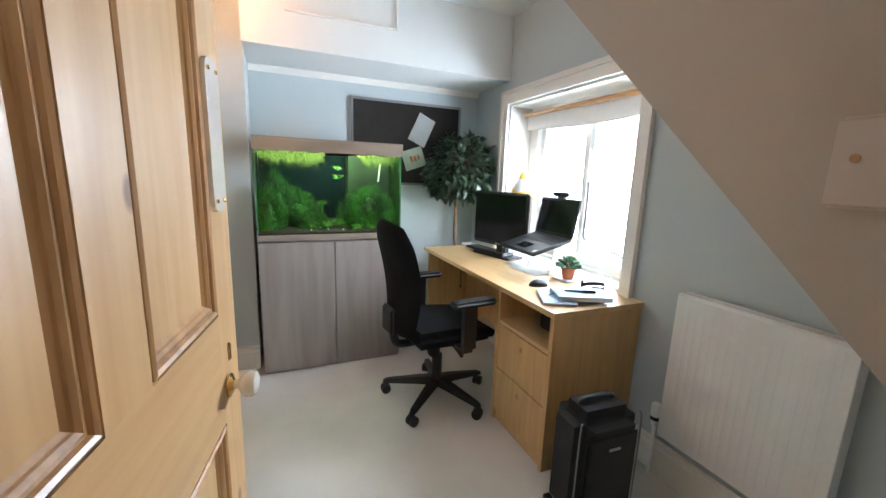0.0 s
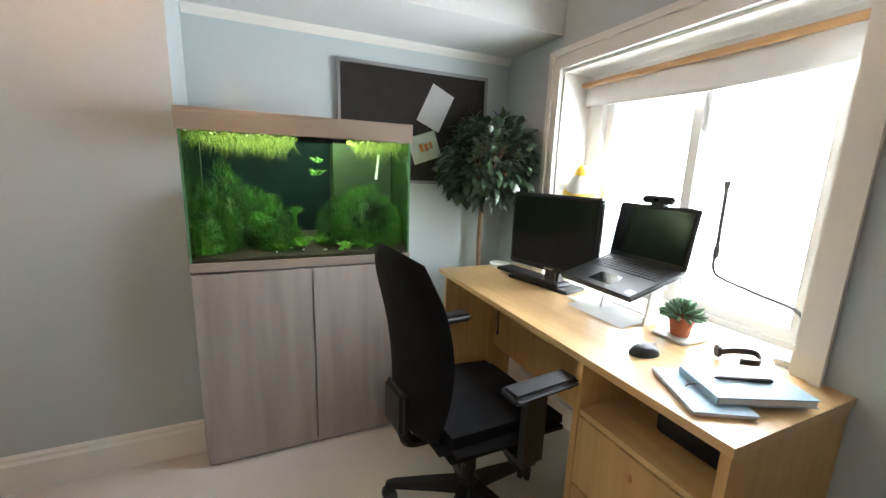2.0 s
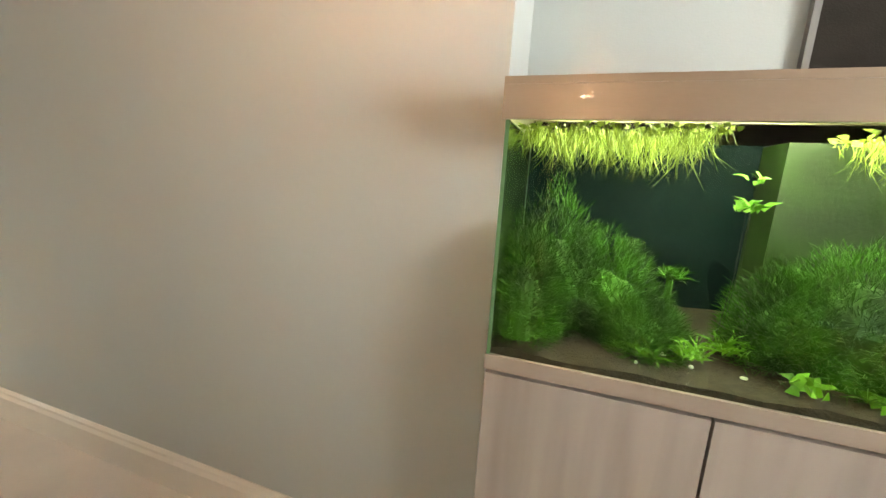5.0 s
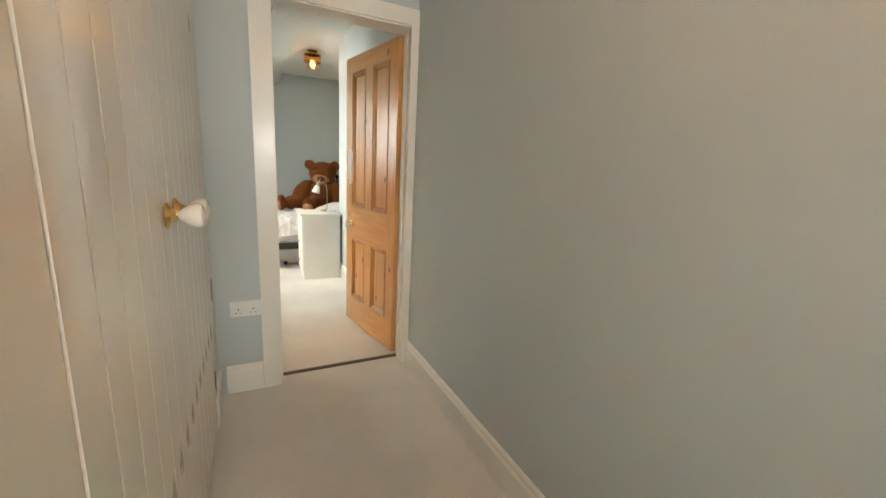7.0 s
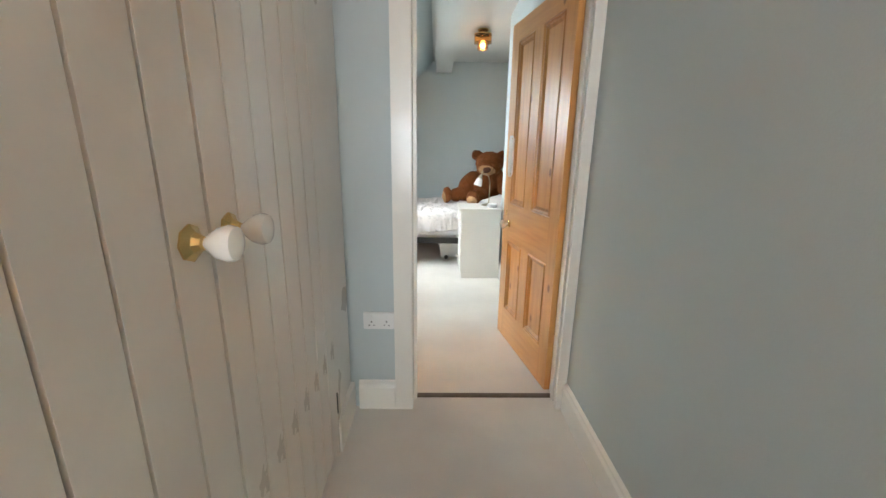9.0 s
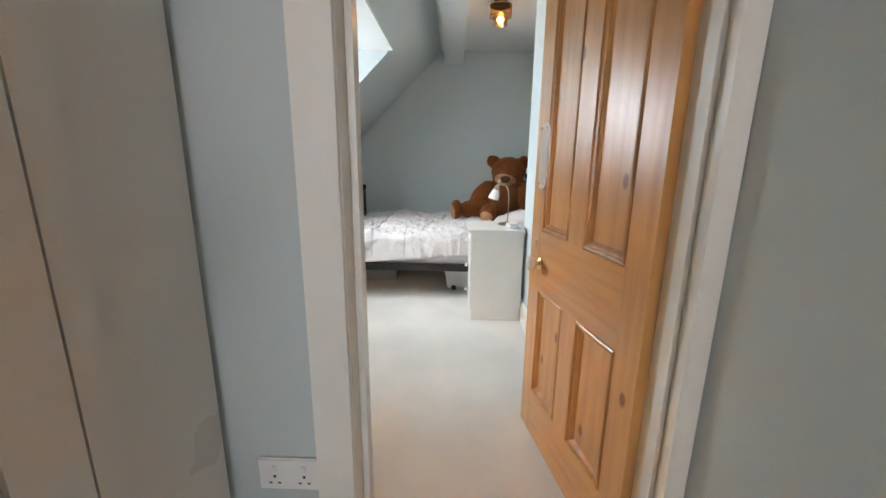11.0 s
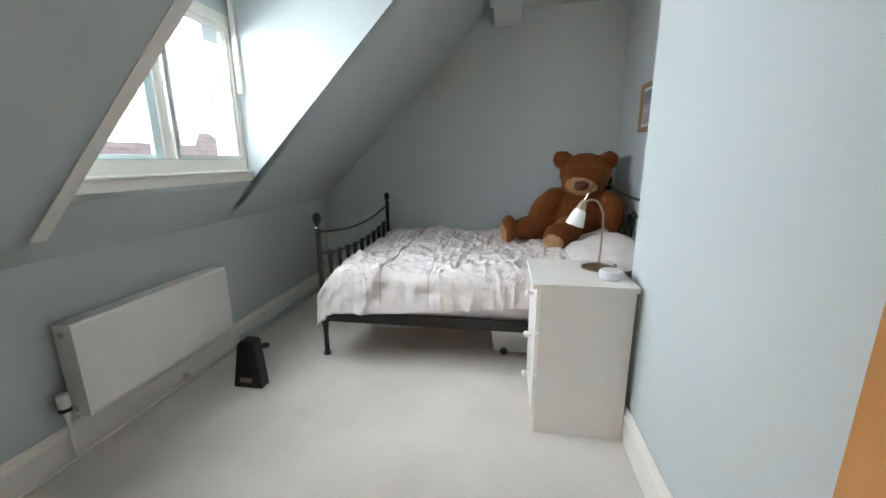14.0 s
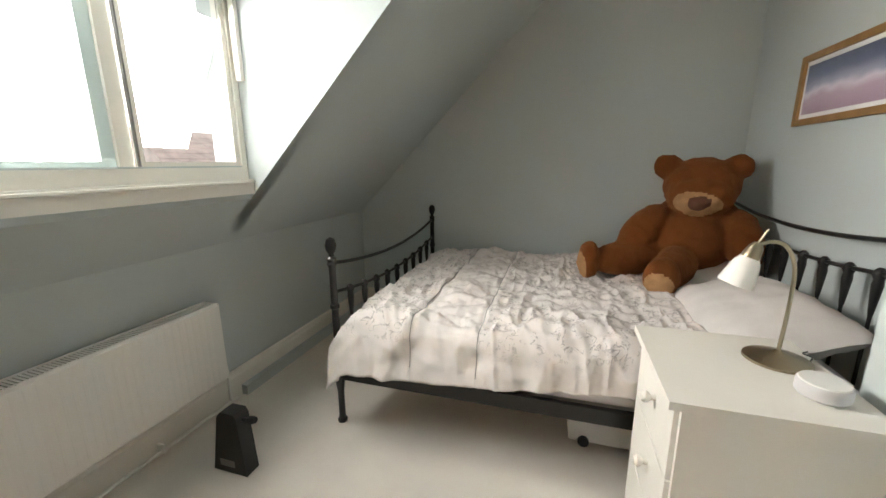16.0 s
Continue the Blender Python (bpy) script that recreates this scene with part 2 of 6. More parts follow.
def curve_points(points, n=8):
    """Points of a smooth line through the given ones."""
    pts = [Vector(p) for p in points]
    out = []
    for i in range(len(pts) - 1):
        a, b, c, d = pts[max(i - 1, 0)], pts[i], pts[i + 1], pts[min(i + 2, len(pts) - 1)]
        for k in range(n):
            t = k / n
            out.append(0.5 * (2 * b + (c - a) * t + (2 * a - 5 * b + 4 * c - d) * t * t + (3 * b - a - 3 * c + d) * t ** 3))
    return out + [pts[-1]]


def ball(centre, size, bm=None, u=20, v=14, turn=None):
    """An ellipsoid added to a bmesh; size holds three radii."""
    bm = bm or bmesh.new()
    m = Matrix.Translation(centre) @ (turn or Matrix.Identity(4)) @ Matrix.Diagonal((*size, 1))
    made = bmesh.ops.create_uvsphere(bm, u_segments=u, v_segments=v, radius=1, matrix=m)
    return bm


def rounded(x0, x1, y0, y1, z0, z1, r=0.01, seg=3):
    bm = box((x0, x1, y0, y1, z0, z1))
    bmesh.ops.bevel(bm, geom=bm.edges[:], offset=r, segments=seg, affect="EDGES", clamp_overlap=True)
    return bm


def structure(name, bm, mat, label, category, bevel=0.0):
    return whole(name, bm, mat, label, category, bevel, kind="structure")


# ---- floor, walls, ceilings ----
EAST, PLAIN, ALCOVE, KNEE, FAR = 1.75, 2.795, 3.09, 0.50, -6.40
structure("floor", box((-6.7, 2.1, -1.6, 3.5, -0.12, 0)), CARPET, "cream wool carpet running through all rooms", "floor")
structure("wall_east", box((EAST, 2.05, -1.5, 1.49, 0, 2.5), (EAST, 2.05, 2.60, 3.3, 0, 2.5), (EAST, 2.05, 1.49, 2.60, 0, 0.70), (EAST, 2.05, 1.49, 2.60, 1.78, 2.5)), WALL, "pale blue painted wall around the office window", "wall")
structure("wall_alcove", box((0.08, EAST, ALCOVE, 3.3, 0, 2.5)), WALL, "pale blue painted wall behind the aquarium", "wall")
structure("wall_passage", box((-2.36, 0.08, PLAIN, 3.3, 0, 2.5)), WALL, "plain pale wall of the passage lit by a warm lamp", "wall")
structure("wall_entry", box((-0.28, -0.05, 0.10, 0.25, 0, 2.5), (0.80, EAST, 0.10, 0.25, 0, 2.5), (-0.05, 0.80, 0.10, 0.25, 2.0, 2.5)), WALL, "painted wall around the office doorway", "wall")
structure("wall_closet_side", box((-0.28, -0.18, 0.25, 1.70, 0, 2.5)), WALL, "painted wall beside the built-in wardrobe", "wall")
# Unseen walls added behind the doorway, closing the landing off so it stays dim.
structure("wall_landing_unseen", box((-1.2, -1.1, -1.5, 0.1, 0, 2.5), (-1.1, EAST, -1.6, -1.5, 0, 2.5), (-1.1, -0.28, 0.10, 0.25, 0, 2.5)), WALL, "unseen walls added outside the office to keep the landing dim", "wall")
structure("bulkhead_slope", prism([(0.252, 0.944), (1.657, 2.349), (0.252, 2.349)], 0.88, EAST - 0.002, "x"), WALL_SHADED, "boxed stair slope with a diagonal lower edge, its shade coloured in as taupe", "bulkhead", 0.004)
structure("bulkhead_alcove", box((0.082, EAST - 0.002, 2.62, ALCOVE - 0.002, 1.94, 2.349)), CEIL, "white boxed cupboard over the aquarium alcove", "bulkhead", 0.006)
structure("ceiling_office", box((-2.36, EAST, -1.5, 3.3, 2.35, 2.45)), CEIL, "white plastered office ceiling", "ceiling")
structure("wall_division", box((-2.49, -2.36, 0.4, 2.03, 0, 2.5), (-2.49, -2.36, 2.03, 2.775, 1.98, 2.5), (-2.49, -2.36, 2.775, 3.3, 0, 2.5)), WALL, "painted wall holding the bedroom doorway", "wall")
structure("wall_west", box((FAR - 0.2, FAR, 0.3, 3.4, 0, 2.5)), WALL, "grey-blue bedroom wall along the bed", "wall")
structure("wall_knee", box((FAR, -2.49, KNEE - 0.1, KNEE, 0, 0.83)), WALL, "low wall under the sloping bedroom ceiling", "wall")
structure("wall_north_bedroom", box((-4.52, -2.49, 2.80, 3.4, 0, 2.5)), WALL, "pale blue bedroom wall beside the chest", "wall")
structure("wall_recess", box((FAR, -4.52, 3.20, 3.4, 0, 2.5)), WALL, "pale blue wall behind the headboard", "wall")
structure("ceiling_bedroom", box((FAR, -2.49, 1.9, 3.4, 2.42, 2.52)), CEIL, "white flat bedroom ceiling", "ceiling")

DX0, DX1, OFF = -4.95, -3.93, 0.33


def slope(x0, x1, y0, y1):
    return prism([(y0, y0 + OFF), (y1, y1 + OFF), (y1, y1 + OFF + 0.15), (y0, y0 + OFF + 0.15)], x0, x1, "x")


for nm, a in (("slope_ceiling_1", (DX1, -2.49, 0.42, 2.10)), ("slope_ceiling_2", (FAR, DX0, 0.42, 2.10)), ("slope_ceiling_3", (DX0, DX1, 1.72, 2.10)), ("slope_ceiling_4", (DX0, DX1, 0.42, 0.731))):
    structure(nm, slope(*a), WALL, "sloping attic ceiling painted pale grey-blue", "ceiling")
structure("ceiling_dormer", box((DX0, DX1, 0.56, 1.75, 2.05, 2.13)), CEIL, "flat dormer ceiling", "ceiling")
structure("wall_dormer_cheek_1", prism([(0.55, 0.88), (1.73, 2.06), (0.55, 2.06)], DX1 - 0.004, DX1 + 0.08, "x"), WALL, "white dormer side wall", "wall")
structure("wall_dormer_cheek_2", prism([(0.55, 0.88), (1.73, 2.06), (0.55, 2.06)], DX0 - 0.08, DX0 + 0.004, "x"), WALL, "white dormer side wall", "wall")
structure("wall_dormer", box((DX0 + 0.005, DX1 - 0.005, 0.60, 0.734, 1.060, 1.149), (DX0 + 0.005, DX1 - 0.005, 0.52, 0.734, 1.96, 2.048)), WALL, "painted wall below the dormer window", "wall")
structure("ceiling_beam", box((FAR, -2.49, 2.13, 2.34, 2.28, 2.419)), CEIL, "boxed white beam along the ceiling edge", "beam", 0.004)


# ---- outside: ground and bright overcast haze behind both windows ----
HAZE = glowing("bright_overcast_haze", (0.95, 0.98, 1.0), 3.0)
GRASS = material("garden_ground", (0.07, 0.09, 0.04), 0.95, var=0.2, scale=0.4, bump=0.5, fine=20)
structure("ground", box((-60, 60, -60, 60, -5.4, -5.2)), GRASS, "garden ground far below the attic windows", "ground")
structure("backdrop_east", box((9, 9.1, -12, 16, -5.2, 14)), HAZE, "bright overcast sky beyond the office window", "backdrop")
structure("backdrop_south", box((-60, 30, -26.1, -26, -5.2, 22)), HAZE, "bright overcast sky beyond the dormer window", "backdrop")

BRICK = material("pale_brick", (0.62, 0.46, 0.40), 0.9, var=0.1, scale=3, bump=0.3, fine=30)
# Tile colour lightened to carry the washed-out look of bright haze.
TILES = material("washed_out_roof_tiles", (0.60, 0.51, 0.47), 0.9, var=0.15, scale=2, bump=0.4, fine=12)
BARK = material("grey_bark", (0.30, 0.26, 0.22), 0.9, var=0.15, scale=8, bump=0.5, fine=40)
house = thing("house", "distant brick house with a tiled roof seen from the dormer", "house", pose(-23, -18.5, -5.2))
part("wall", box((-5, 5, -3, 3, 0, 5.6)), BRICK, house)
part("roof", prism([(-3.4, 5.5), (3.4, 5.5), (0, 8.3)], -5.3, 5.3, "x"), TILES, house, "red-brown tiled roof, lightened in colour for the bright haze")
for k in range(9):
    part("tile_course", prism([(3.38 - 0.36 * k, 5.535 + 0.296 * k), (3.02 - 0.36 * k, 5.832 + 0.296 * k), (3.02 - 0.36 * k, 5.862 + 0.296 * k), (3.40 - 0.36 * k, 5.575 + 0.296 * k)], -5.3, 5.3, "x"), TILES, house)
for k in range(3):
    w = part("window", box((-3.6 + 2.8 * k, -2.2 + 2.8 * k, 2.98, 3.05, 2.6, 4.0)), TRIM, house)
    part("pane", box((-3.5 + 2.8 * k, -2.3 + 2.8 * k, 3.04, 3.06, 2.7, 3.9)), SCREEN, w)
rng = random.Random(4)
tree = thing("bare_tree", "distant bare winter tree beside the house", "tree", pose(-21.5, -14.5, -5.2))
part("trunk", tube([(0, 0, 0), (0.1, 0, 2), (0, 0.1, 4)], [0.22, 0.17, 0.12], 8), BARK, tree)
limbs = bmesh.new()
for k in range(46):
    a, z = rng.uniform(0, 6.28), rng.uniform(2.2, 4.2)
    r = rng.uniform(0.8, 2.0)
    p = [(0.05, 0.05, z), (0.5 * r * math.cos(a), 0.5 * r * math.sin(a), z + 0.7 * rng.random() + 0.4), (r * math.cos(a), r * math.sin(a), z + 1.2 + 1.6 * rng.random())]
    tube(p, [0.05, 0.03, 0.012], 5, limbs)
part("limbs", limbs, BARK, tree)

# ---- trim of the setting ----


def skirting(name, x0, x1, y0, y1, axis, side):
    """A moulded skirting board; side: the way it faces (+1, -1) along the other axis."""
    prof = [(0, 0), (0.02, 0), (0.02, 0.115), (0.013, 0.128), (0.012, 0.14), (0.004, 0.15), (0, 0.15)]
    prof = [(p * side, z) for p, z in prof]
    if axis == "x":
        bm = prism([(y0 + p, z) for p, z in prof], x0, x1, "x")
    else:
        bm = prism([(x0 + p, z) for p, z in prof], y0, y1, "y")
    return structure(name, bm, TRIM, "white gloss skirting board along the carpet", "skirting")


skirting("baseboard_passage", -2.335, 0.08, PLAIN - 0.001, 0, "x", -1)
skirting("baseboard_east", EAST - 0.001, 0, 0.26, 3.085, "y", -1)
skirting("baseboard_alcove", 0.085, EAST - 0.025, ALCOVE - 0.001, 0, "x", -1)
skirting("baseboard_division", -2.359, 0, 1.78, 1.955, "y", 1)
skirting("baseboard_knee", FAR + 0.025, -2.5, KNEE + 0.001, 0, "x", 1)
# Low strip in wall paint along the skirting's foot.
structure("trim_low_strip", box((FAR + 0.03, -4.95, KNEE + 0.022, KNEE + 0.060, 0.0, 0.055)), WALL, "low blue-grey strip along the foot of the skirting", "trim", 0.004)
skirting("baseboard_west", FAR + 0.001, 0, 0.53, 3.19, "y", 1)
skirting("baseboard_north", -4.52, -2.5, 2.799, 0, "x", -1)

# alcove bulkhead: hatch with a bead round it, and a bead where the soffit meets the wall
structure("trim_hatch", box((0.30, 0.93, 2.606, 2.619, 2.125, 2.135), (0.925, 0.935, 2.606, 2.619, 2.135, 2.345)), TRIM, "thin bead round the loft hatch door", "trim", 0.002)
structure("trim_soffit", prism([(ALCOVE - 0.001, 1.90), (ALCOVE - 0.018, 1.925), (ALCOVE - 0.022, 1.939), (ALCOVE - 0.001, 1.939)], 0.085, EAST - 0.003, "x"), TRIM, "white cove bead under the soffit", "trim")
# Plate colour carries the same shade, a little lighter than the bulkhead.
PLATE_SHADED = material("plate_plastic_shaded", (0.52, 0.46, 0.42), 0.5, var=0.02, bump=0.04)
plate = thing("blank_switch_plate", "square wall plate with one screw, toned to the stair bulkhead's coloured-in shade", "wall plate", pose(0.878, 0.388, 1.305))
part("plate", rounded(-0.014, 0.0, -0.055, 0.055, -0.055, 0.055, 0.005), PLATE_SHADED, plate)
part("screw", lathe([(0.005, 0.0), (0.005, 0.002), (0.003, 0.003)], 10, "x", None, (-0.017, 0.03, 0.005)), MOULD, plate)

# office window: reveal lining, sashes, architrave, sill board
w1 = thing("window_1", "white painted sash window glaring with daylight", "window", kind="structure")
part("lining", box((EAST + 0.002, 1.93, 1.49, 1.502, 0.70, 1.78), (EAST + 0.002, 1.93, 2.588, 2.60, 0.70, 1.78), (EAST + 0.002, 1.93, 1.502, 2.588, 1.768, 1.78)), TRIM, w1)
part("window_sill", rounded(EAST - 0.01, 1.96, 1.503, 2.587, 0.702, 0.738, 0.006), TRIM, w1)
part("window_frame", box((1.93, 1.99, 1.49, 1.56, 0.70, 1.78), (1.93, 1.99, 2.50, 2.60, 0.70, 1.78), (1.93, 1.99, 1.56, 2.50, 0.70, 0.76), (1.93, 1.99, 1.56, 2.50, 1.68, 1.78)), TRIM, w1, "", 0.004)
for y0, y1, x in ((1.56, 2.04, 1.945), (1.99, 2.50, 1.965)):
    sash = part("sash", box((x, x + 0.02, y0, y0 + 0.04, 0.76, 1.68), (x, x + 0.02, y1 - 0.04, y1, 0.76, 1.68), (x, x + 0.02, y0 + 0.04, y1 - 0.04, 0.76, 0.80), (x, x + 0.02, y0 + 0.04, y1 - 0.04, 1.64, 1.68)), TRIM, w1, "", 0.003)
    pane = part("pane", box((x + 0.008, x + 0.012, y0 + 0.04, y1 - 0.04, 0.80, 1.64)), PANE, sash)
    pane.visible_shadow = False


def architrave(name, parent, spans):
    """Moulded casing: a flat board with a raised back bead, given as (axis, fixed0, fixed1, a, b)."""
    return part(name, box(*spans), TRIM, parent, "", 0.006)


architrave("architrave", w1, [(1.728, 1.75, 2.60, 2.665, 0.55, 1.86)])
architrave("architrave", w1, [(1.728, 1.75, 1.425, 1.49, 0.55, 1.86)])
architrave("architrave", w1, [(1.726, 1.75, 1.49, 2.60, 1.782, 1.86)])
for y0, y1 in ((2.645, 2.672), (1.418, 1.445)):
    architrave("back_bead", w1, [(1.715, 1.728, y0, y1, 0.55, 1.868)])
architrave("back_bead", w1, [(1.713, 1.728, 1.445, 2.645, 1.842, 1.870)])
architrave("foot_block", w1, [(1.705, 1.749, 1.405, 1.50, 0.525, 0.552)])

blind = thing("roller_blind", "rolled white fabric blind on a bare wooden rod", "blind")
part("rod", tube([(1.87, 1.51, 1.715), (1.87, 2.58, 1.715)], 0.014, 12), pine("blind_rod_wood", (0.55, 0.33, 0.15), (0.42, 0.23, 0.09), (7, 0.6, 7), knots=False), blind, "bare wooden rod", smooth=True)
LINEN = material("white_linen", (0.82, 0.82, 0.80), 0.9, var=0.03, scale=12, bump=0.4, fine=500)
cloth = bmesh.new()
rows = [[cloth.verts.new((1.885 + 0.006 * math.sin(9 * y + 2.2 * z) + 0.004 * math.sin(23 * y), y, z - 0.012 * math.sin(4 * y))) for y in np.linspace(1.515, 2.575, 50)] for z in np.linspace(1.72, 1.605, 8)]
for a, b in zip(rows, rows[1:]):
    for k in range(49):
        cloth.faces.new((a[k], a[k + 1], b[k + 1], b[k]))
fabric = part("fabric", cloth, LINEN, blind, "short drop of gathered white fabric", smooth=True)
md = fabric.modifiers.new("thickness", "SOLIDIFY")
md.thickness = 0.004

# dormer window
w2 = thing("window_2", "white dormer casement window with a deep sill", "window", kind="structure")
part("window_frame", box((-4.944, -4.915, 0.66, 0.735, 1.15, 1.96), (-3.975, -3.936, 0.66, 0.735, 1.15, 1.96), (-4.915, -3.975, 0.66, 0.735, 1.15, 1.205), (-4.915, -3.975, 0.66, 0.735, 1.90, 1.96), (-4.475, -4.425, 0.66, 0.70, 1.205, 1.90)), TRIM, w2, "", 0.004)
SASHP = material("pale_teal_sash_edge", (0.62, 0.74, 0.74), 0.35, var=0.03, scale=6, bump=0.05)
for x0, x1, y, right, mat in ((-4.913, -4.477, 0.704, 0.016, TRIM), (-4.423, -3.977, 0.668, 0.042, SASHP)):
    left_w = 0.022 if right < 0.03 else right
    sash = part("sash", box((x0, x0 + left_w, y, y + 0.022, 1.206, 1.899), (x1 - right, x1, y, y + 0.022, 1.206, 1.899), (x0 + left_w, x1 - right, y, y + 0.022, 1.206, 1.228), (x0 + left_w, x1 - right, y, y + 0.022, 1.875, 1.899)), mat, w2, "pale sliding sash", 0.003)
    pane = part("pane", box((x0 + left_w, x1 - right, y + 0.009, y + 0.013, 1.228, 1.875)), PANE, sash)
    pane.visible_shadow = False
part("seal", box((-4.4765, -4.4715, 0.716, 0.728, 1.21, 1.86)), GREYM, w2, "thin dark meeting seal")
part("window_sill", rounded(-4.946, -3.92, 0.735, 0.775, 1.128, 1.152, 0.008), TRIM, w2)
part("apron", box((-4.944, -3.936, 0.735, 0.760, 1.085, 1.128)), TRIM, w2, "", 0.008)
part("blind_guide", box((-4.944, -4.922, 0.745, 0.772, 1.57, 2.04)), TRIM, w2, "", 0.003)
structure("trim_dormer_edge", prism([(0.60, 0.955), (1.70, 2.055), (1.70, 2.03), (0.60, 0.92)], DX1 - 0.022, DX1 + 0.03, "x"), TRIM, "white bead along the dormer opening", "trim", 0.004)

# bedroom doorway: lining, architraves, threshold
d2 = thing("doorway_1", "white gloss door frame between passage and bedroom", "door frame", kind="structure")
part("jamb", box((-2.495, -2.355, 2.03, 2.042, 0, 1.968)), TRIM, d2, "", 0.002)
part("jamb", box((-2.495, -2.355, 2.763, 2.775, 0, 1.968)), TRIM, d2, "", 0.002)
part("head", box((-2.495, -2.355, 2.03, 2.775, 1.968, 1.98)), TRIM, d2, "", 0.002)
part("door_stop", box((-2.455, -2.415, 2.0425, 2.058, 0, 1.968)), TRIM, d2, "", 0.002)
part("door_stop", box((-2.44, -2.40, 2.751, 2.763, 0, 1.968)), TRIM, d2, "", 0.002)
part("architrave", box((-2.359, -2.338, 1.957, 2.0405, 0, 2.055)), TRIM, d2, "", 0.006)
part("architrave", box((-2.359, -2.338, 2.748, 2.793, 0, 2.055)), TRIM, d2, "", 0.006)
part("architrave", box((-2.359, -2.336, 2.041, 2.748, 1.975, 2.055)), TRIM, d2, "", 0.006)
part("architrave", box((-2.512, -2.491, 1.955, 2.0405, 0, 2.05)), TRIM, d2, "", 0.006)
part("strike_plate", box((-2.490, -2.476, 2.0425, 2.0445, 0.79, 0.84)), MOULD, d2)
structure("threshold_strip", prism([(-2.47, 0.0), (-2.43, 0.0), (-2.44, 0.006), (-2.46, 0.006)], 2.043, 2.762, "y"), material("worn_brass_strip", (0.16, 0.13, 0.10), 0.5, 0.6, var=0.1), "worn metal carpet strip across the threshold", "threshold")
d1 = thing("doorway_2", "white gloss door frame of the office entry", "door frame", kind="structure")
part("jamb", box((-0.05, -0.036, 0.095, 0.255, 0, 1.988)), TRIM, d1, "", 0.002)
part("jamb", box((0.786, 0.80, 0.095, 0.255, 0, 1.988)), TRIM, d1, "", 0.002)
part("head", box((-0.05, 0.80, 0.095, 0.255, 1.988, 2.0)), TRIM, d1, "", 0.002)


# ---- panelled pine doors ----
def pine_door(name, label, m, rail0, rail1, knob_z, plate0, plate1, w, upright, level, bead, setback=0.02):
    """Four-panel door, hinge edge on the local z axis, leaf w wide along local x, 1.96 m high."""
    h, t, st, mu = 1.96, 0.021, 0.10, 0.10
    door = thing(name, label, "door", m, kind="structure")
    for x in (0.0, w - st):
        part("stile", box((x, x + st, -t, t, 0.008, h)), upright, door, "", 0.003)
    for z0, z1 in ((0.008, 0.21), (rail0, rail1), (h - 0.105, h)):
        part("rail", box((st, w - st, -t, t, z0, z1)), level, door, "", 0.003)
    c0, c1 = w / 2 - mu / 2, w / 2 + mu / 2
    for z0, z1 in ((0.21, rail0), (rail1, h - 0.105)):
        part("muntin", box((c0, c1, -t, t, z0, z1)), upright, door, "", 0.003)
        for x0, x1 in ((st, c0), (c1, w - st)):
            p = part("panel", box((x0, x1, -0.006, 0.006, z0, z1)), upright, door)
            for s in (-1, 1):
                prof = [(0, 0.006), (0.004, 0.007), (0.004, 0.021), (0.009, 0.024), (0.014, 0.021), (0.016, 0.016), (0.022, 0.017), (0.027, 0.013), (0.029, 0.010), (0.034, 0.006)]
                bm = bmesh.new()
                loops = []
                for d, e in prof:
                    loops.append([bm.verts.new((x, s * e, z)) for x, z in ((x0 + d, z0 + d), (x1 - d, z0 + d), (x1 - d, z1 - d), (x0 + d, z1 - d))])
                for a, b in zip(loops, loops[1:]):
                    for k in range(4):
                        bm.faces.new((a[k], a[(k + 1) % 4], b[(k + 1) % 4], b[k]))
                part("moulding", bm, bead, p, "darker moulded bead")
    for s in (-1, 1):
        kx = w - 0.055
        kn = part("knob", lathe([(0.008, 0.0), (0.009, 0.022), (0.018, 0.030), (0.026, 0.040), (0.028, 0.052), (0.024, 0.064), (0.012, 0.071), (0.002, 0.072)], 20, "y"), CERAMIC, door, "cream ceramic knob", smooth=True, m=pose(kx - setback, s * 0.024, knob_z, 0, 0, 0) @ Matrix.Diagonal((1, 0.8 * s, 1, 1)))
        part("rose", lathe([(0.024, 0.0), (0.024, 0.004), (0.014, 0.010), (0.010, 0.012)], 20, "y"), BRASS, kn, "small brass rose", smooth=True)
        part("keyhole_cover", rounded(kx - 0.008, kx + 0.008, s * 0.021 - 0.003, s * 0.021 + 0.003, knob_z + 0.045, knob_z + 0.085, 0.003), BRASS, door)
        px = kx - setback * 0.5
        ends = [(px + 0.033 * abs(math.cos(a)) ** 0.6 * (1 if math.cos(a) > 0 else -1), (plate1 - 0.033 if math.sin(a) > 0 else plate0 + 0.033) + 0.033 * math.sin(a)) for a in np.linspace(0.0, 2 * math.pi, 29)[:-1] + 0.05]
        fp = part("finger_plate", prism(ends, s * 0.020, s * 0.029, "y"), CERAMIC, door, "cream ceramic finger plate with four screws", 0.003)
        for dx in (-0.02, 0.02):
            for z in (plate0 + 0.02, plate1 - 0.02):
                part("screw", lathe([(0.004, 0.0), (0.004, 0.003), (0.002, 0.004)], 8, "y"), BRASS, fp, m=pose(px + dx, s * 0.029, z) @ Matrix.Diagonal((1, s, 1, 1)))
    for z in (0.25, 1.7):
        part("hinge", tube([(0.0, -0.024, z), (0.0, -0.024, z + 0.09)], 0.006, 8), BLACK, door)
    return door


pine_door("door_1", "waxed pine four-panel door standing open into the office", pose(-0.026, 0.292, 0, 0, 0, 80.3), 0.765, 0.993, 0.835, 1.192, 1.466, 0.81, PINE_Z, PINE_X, MOULD)
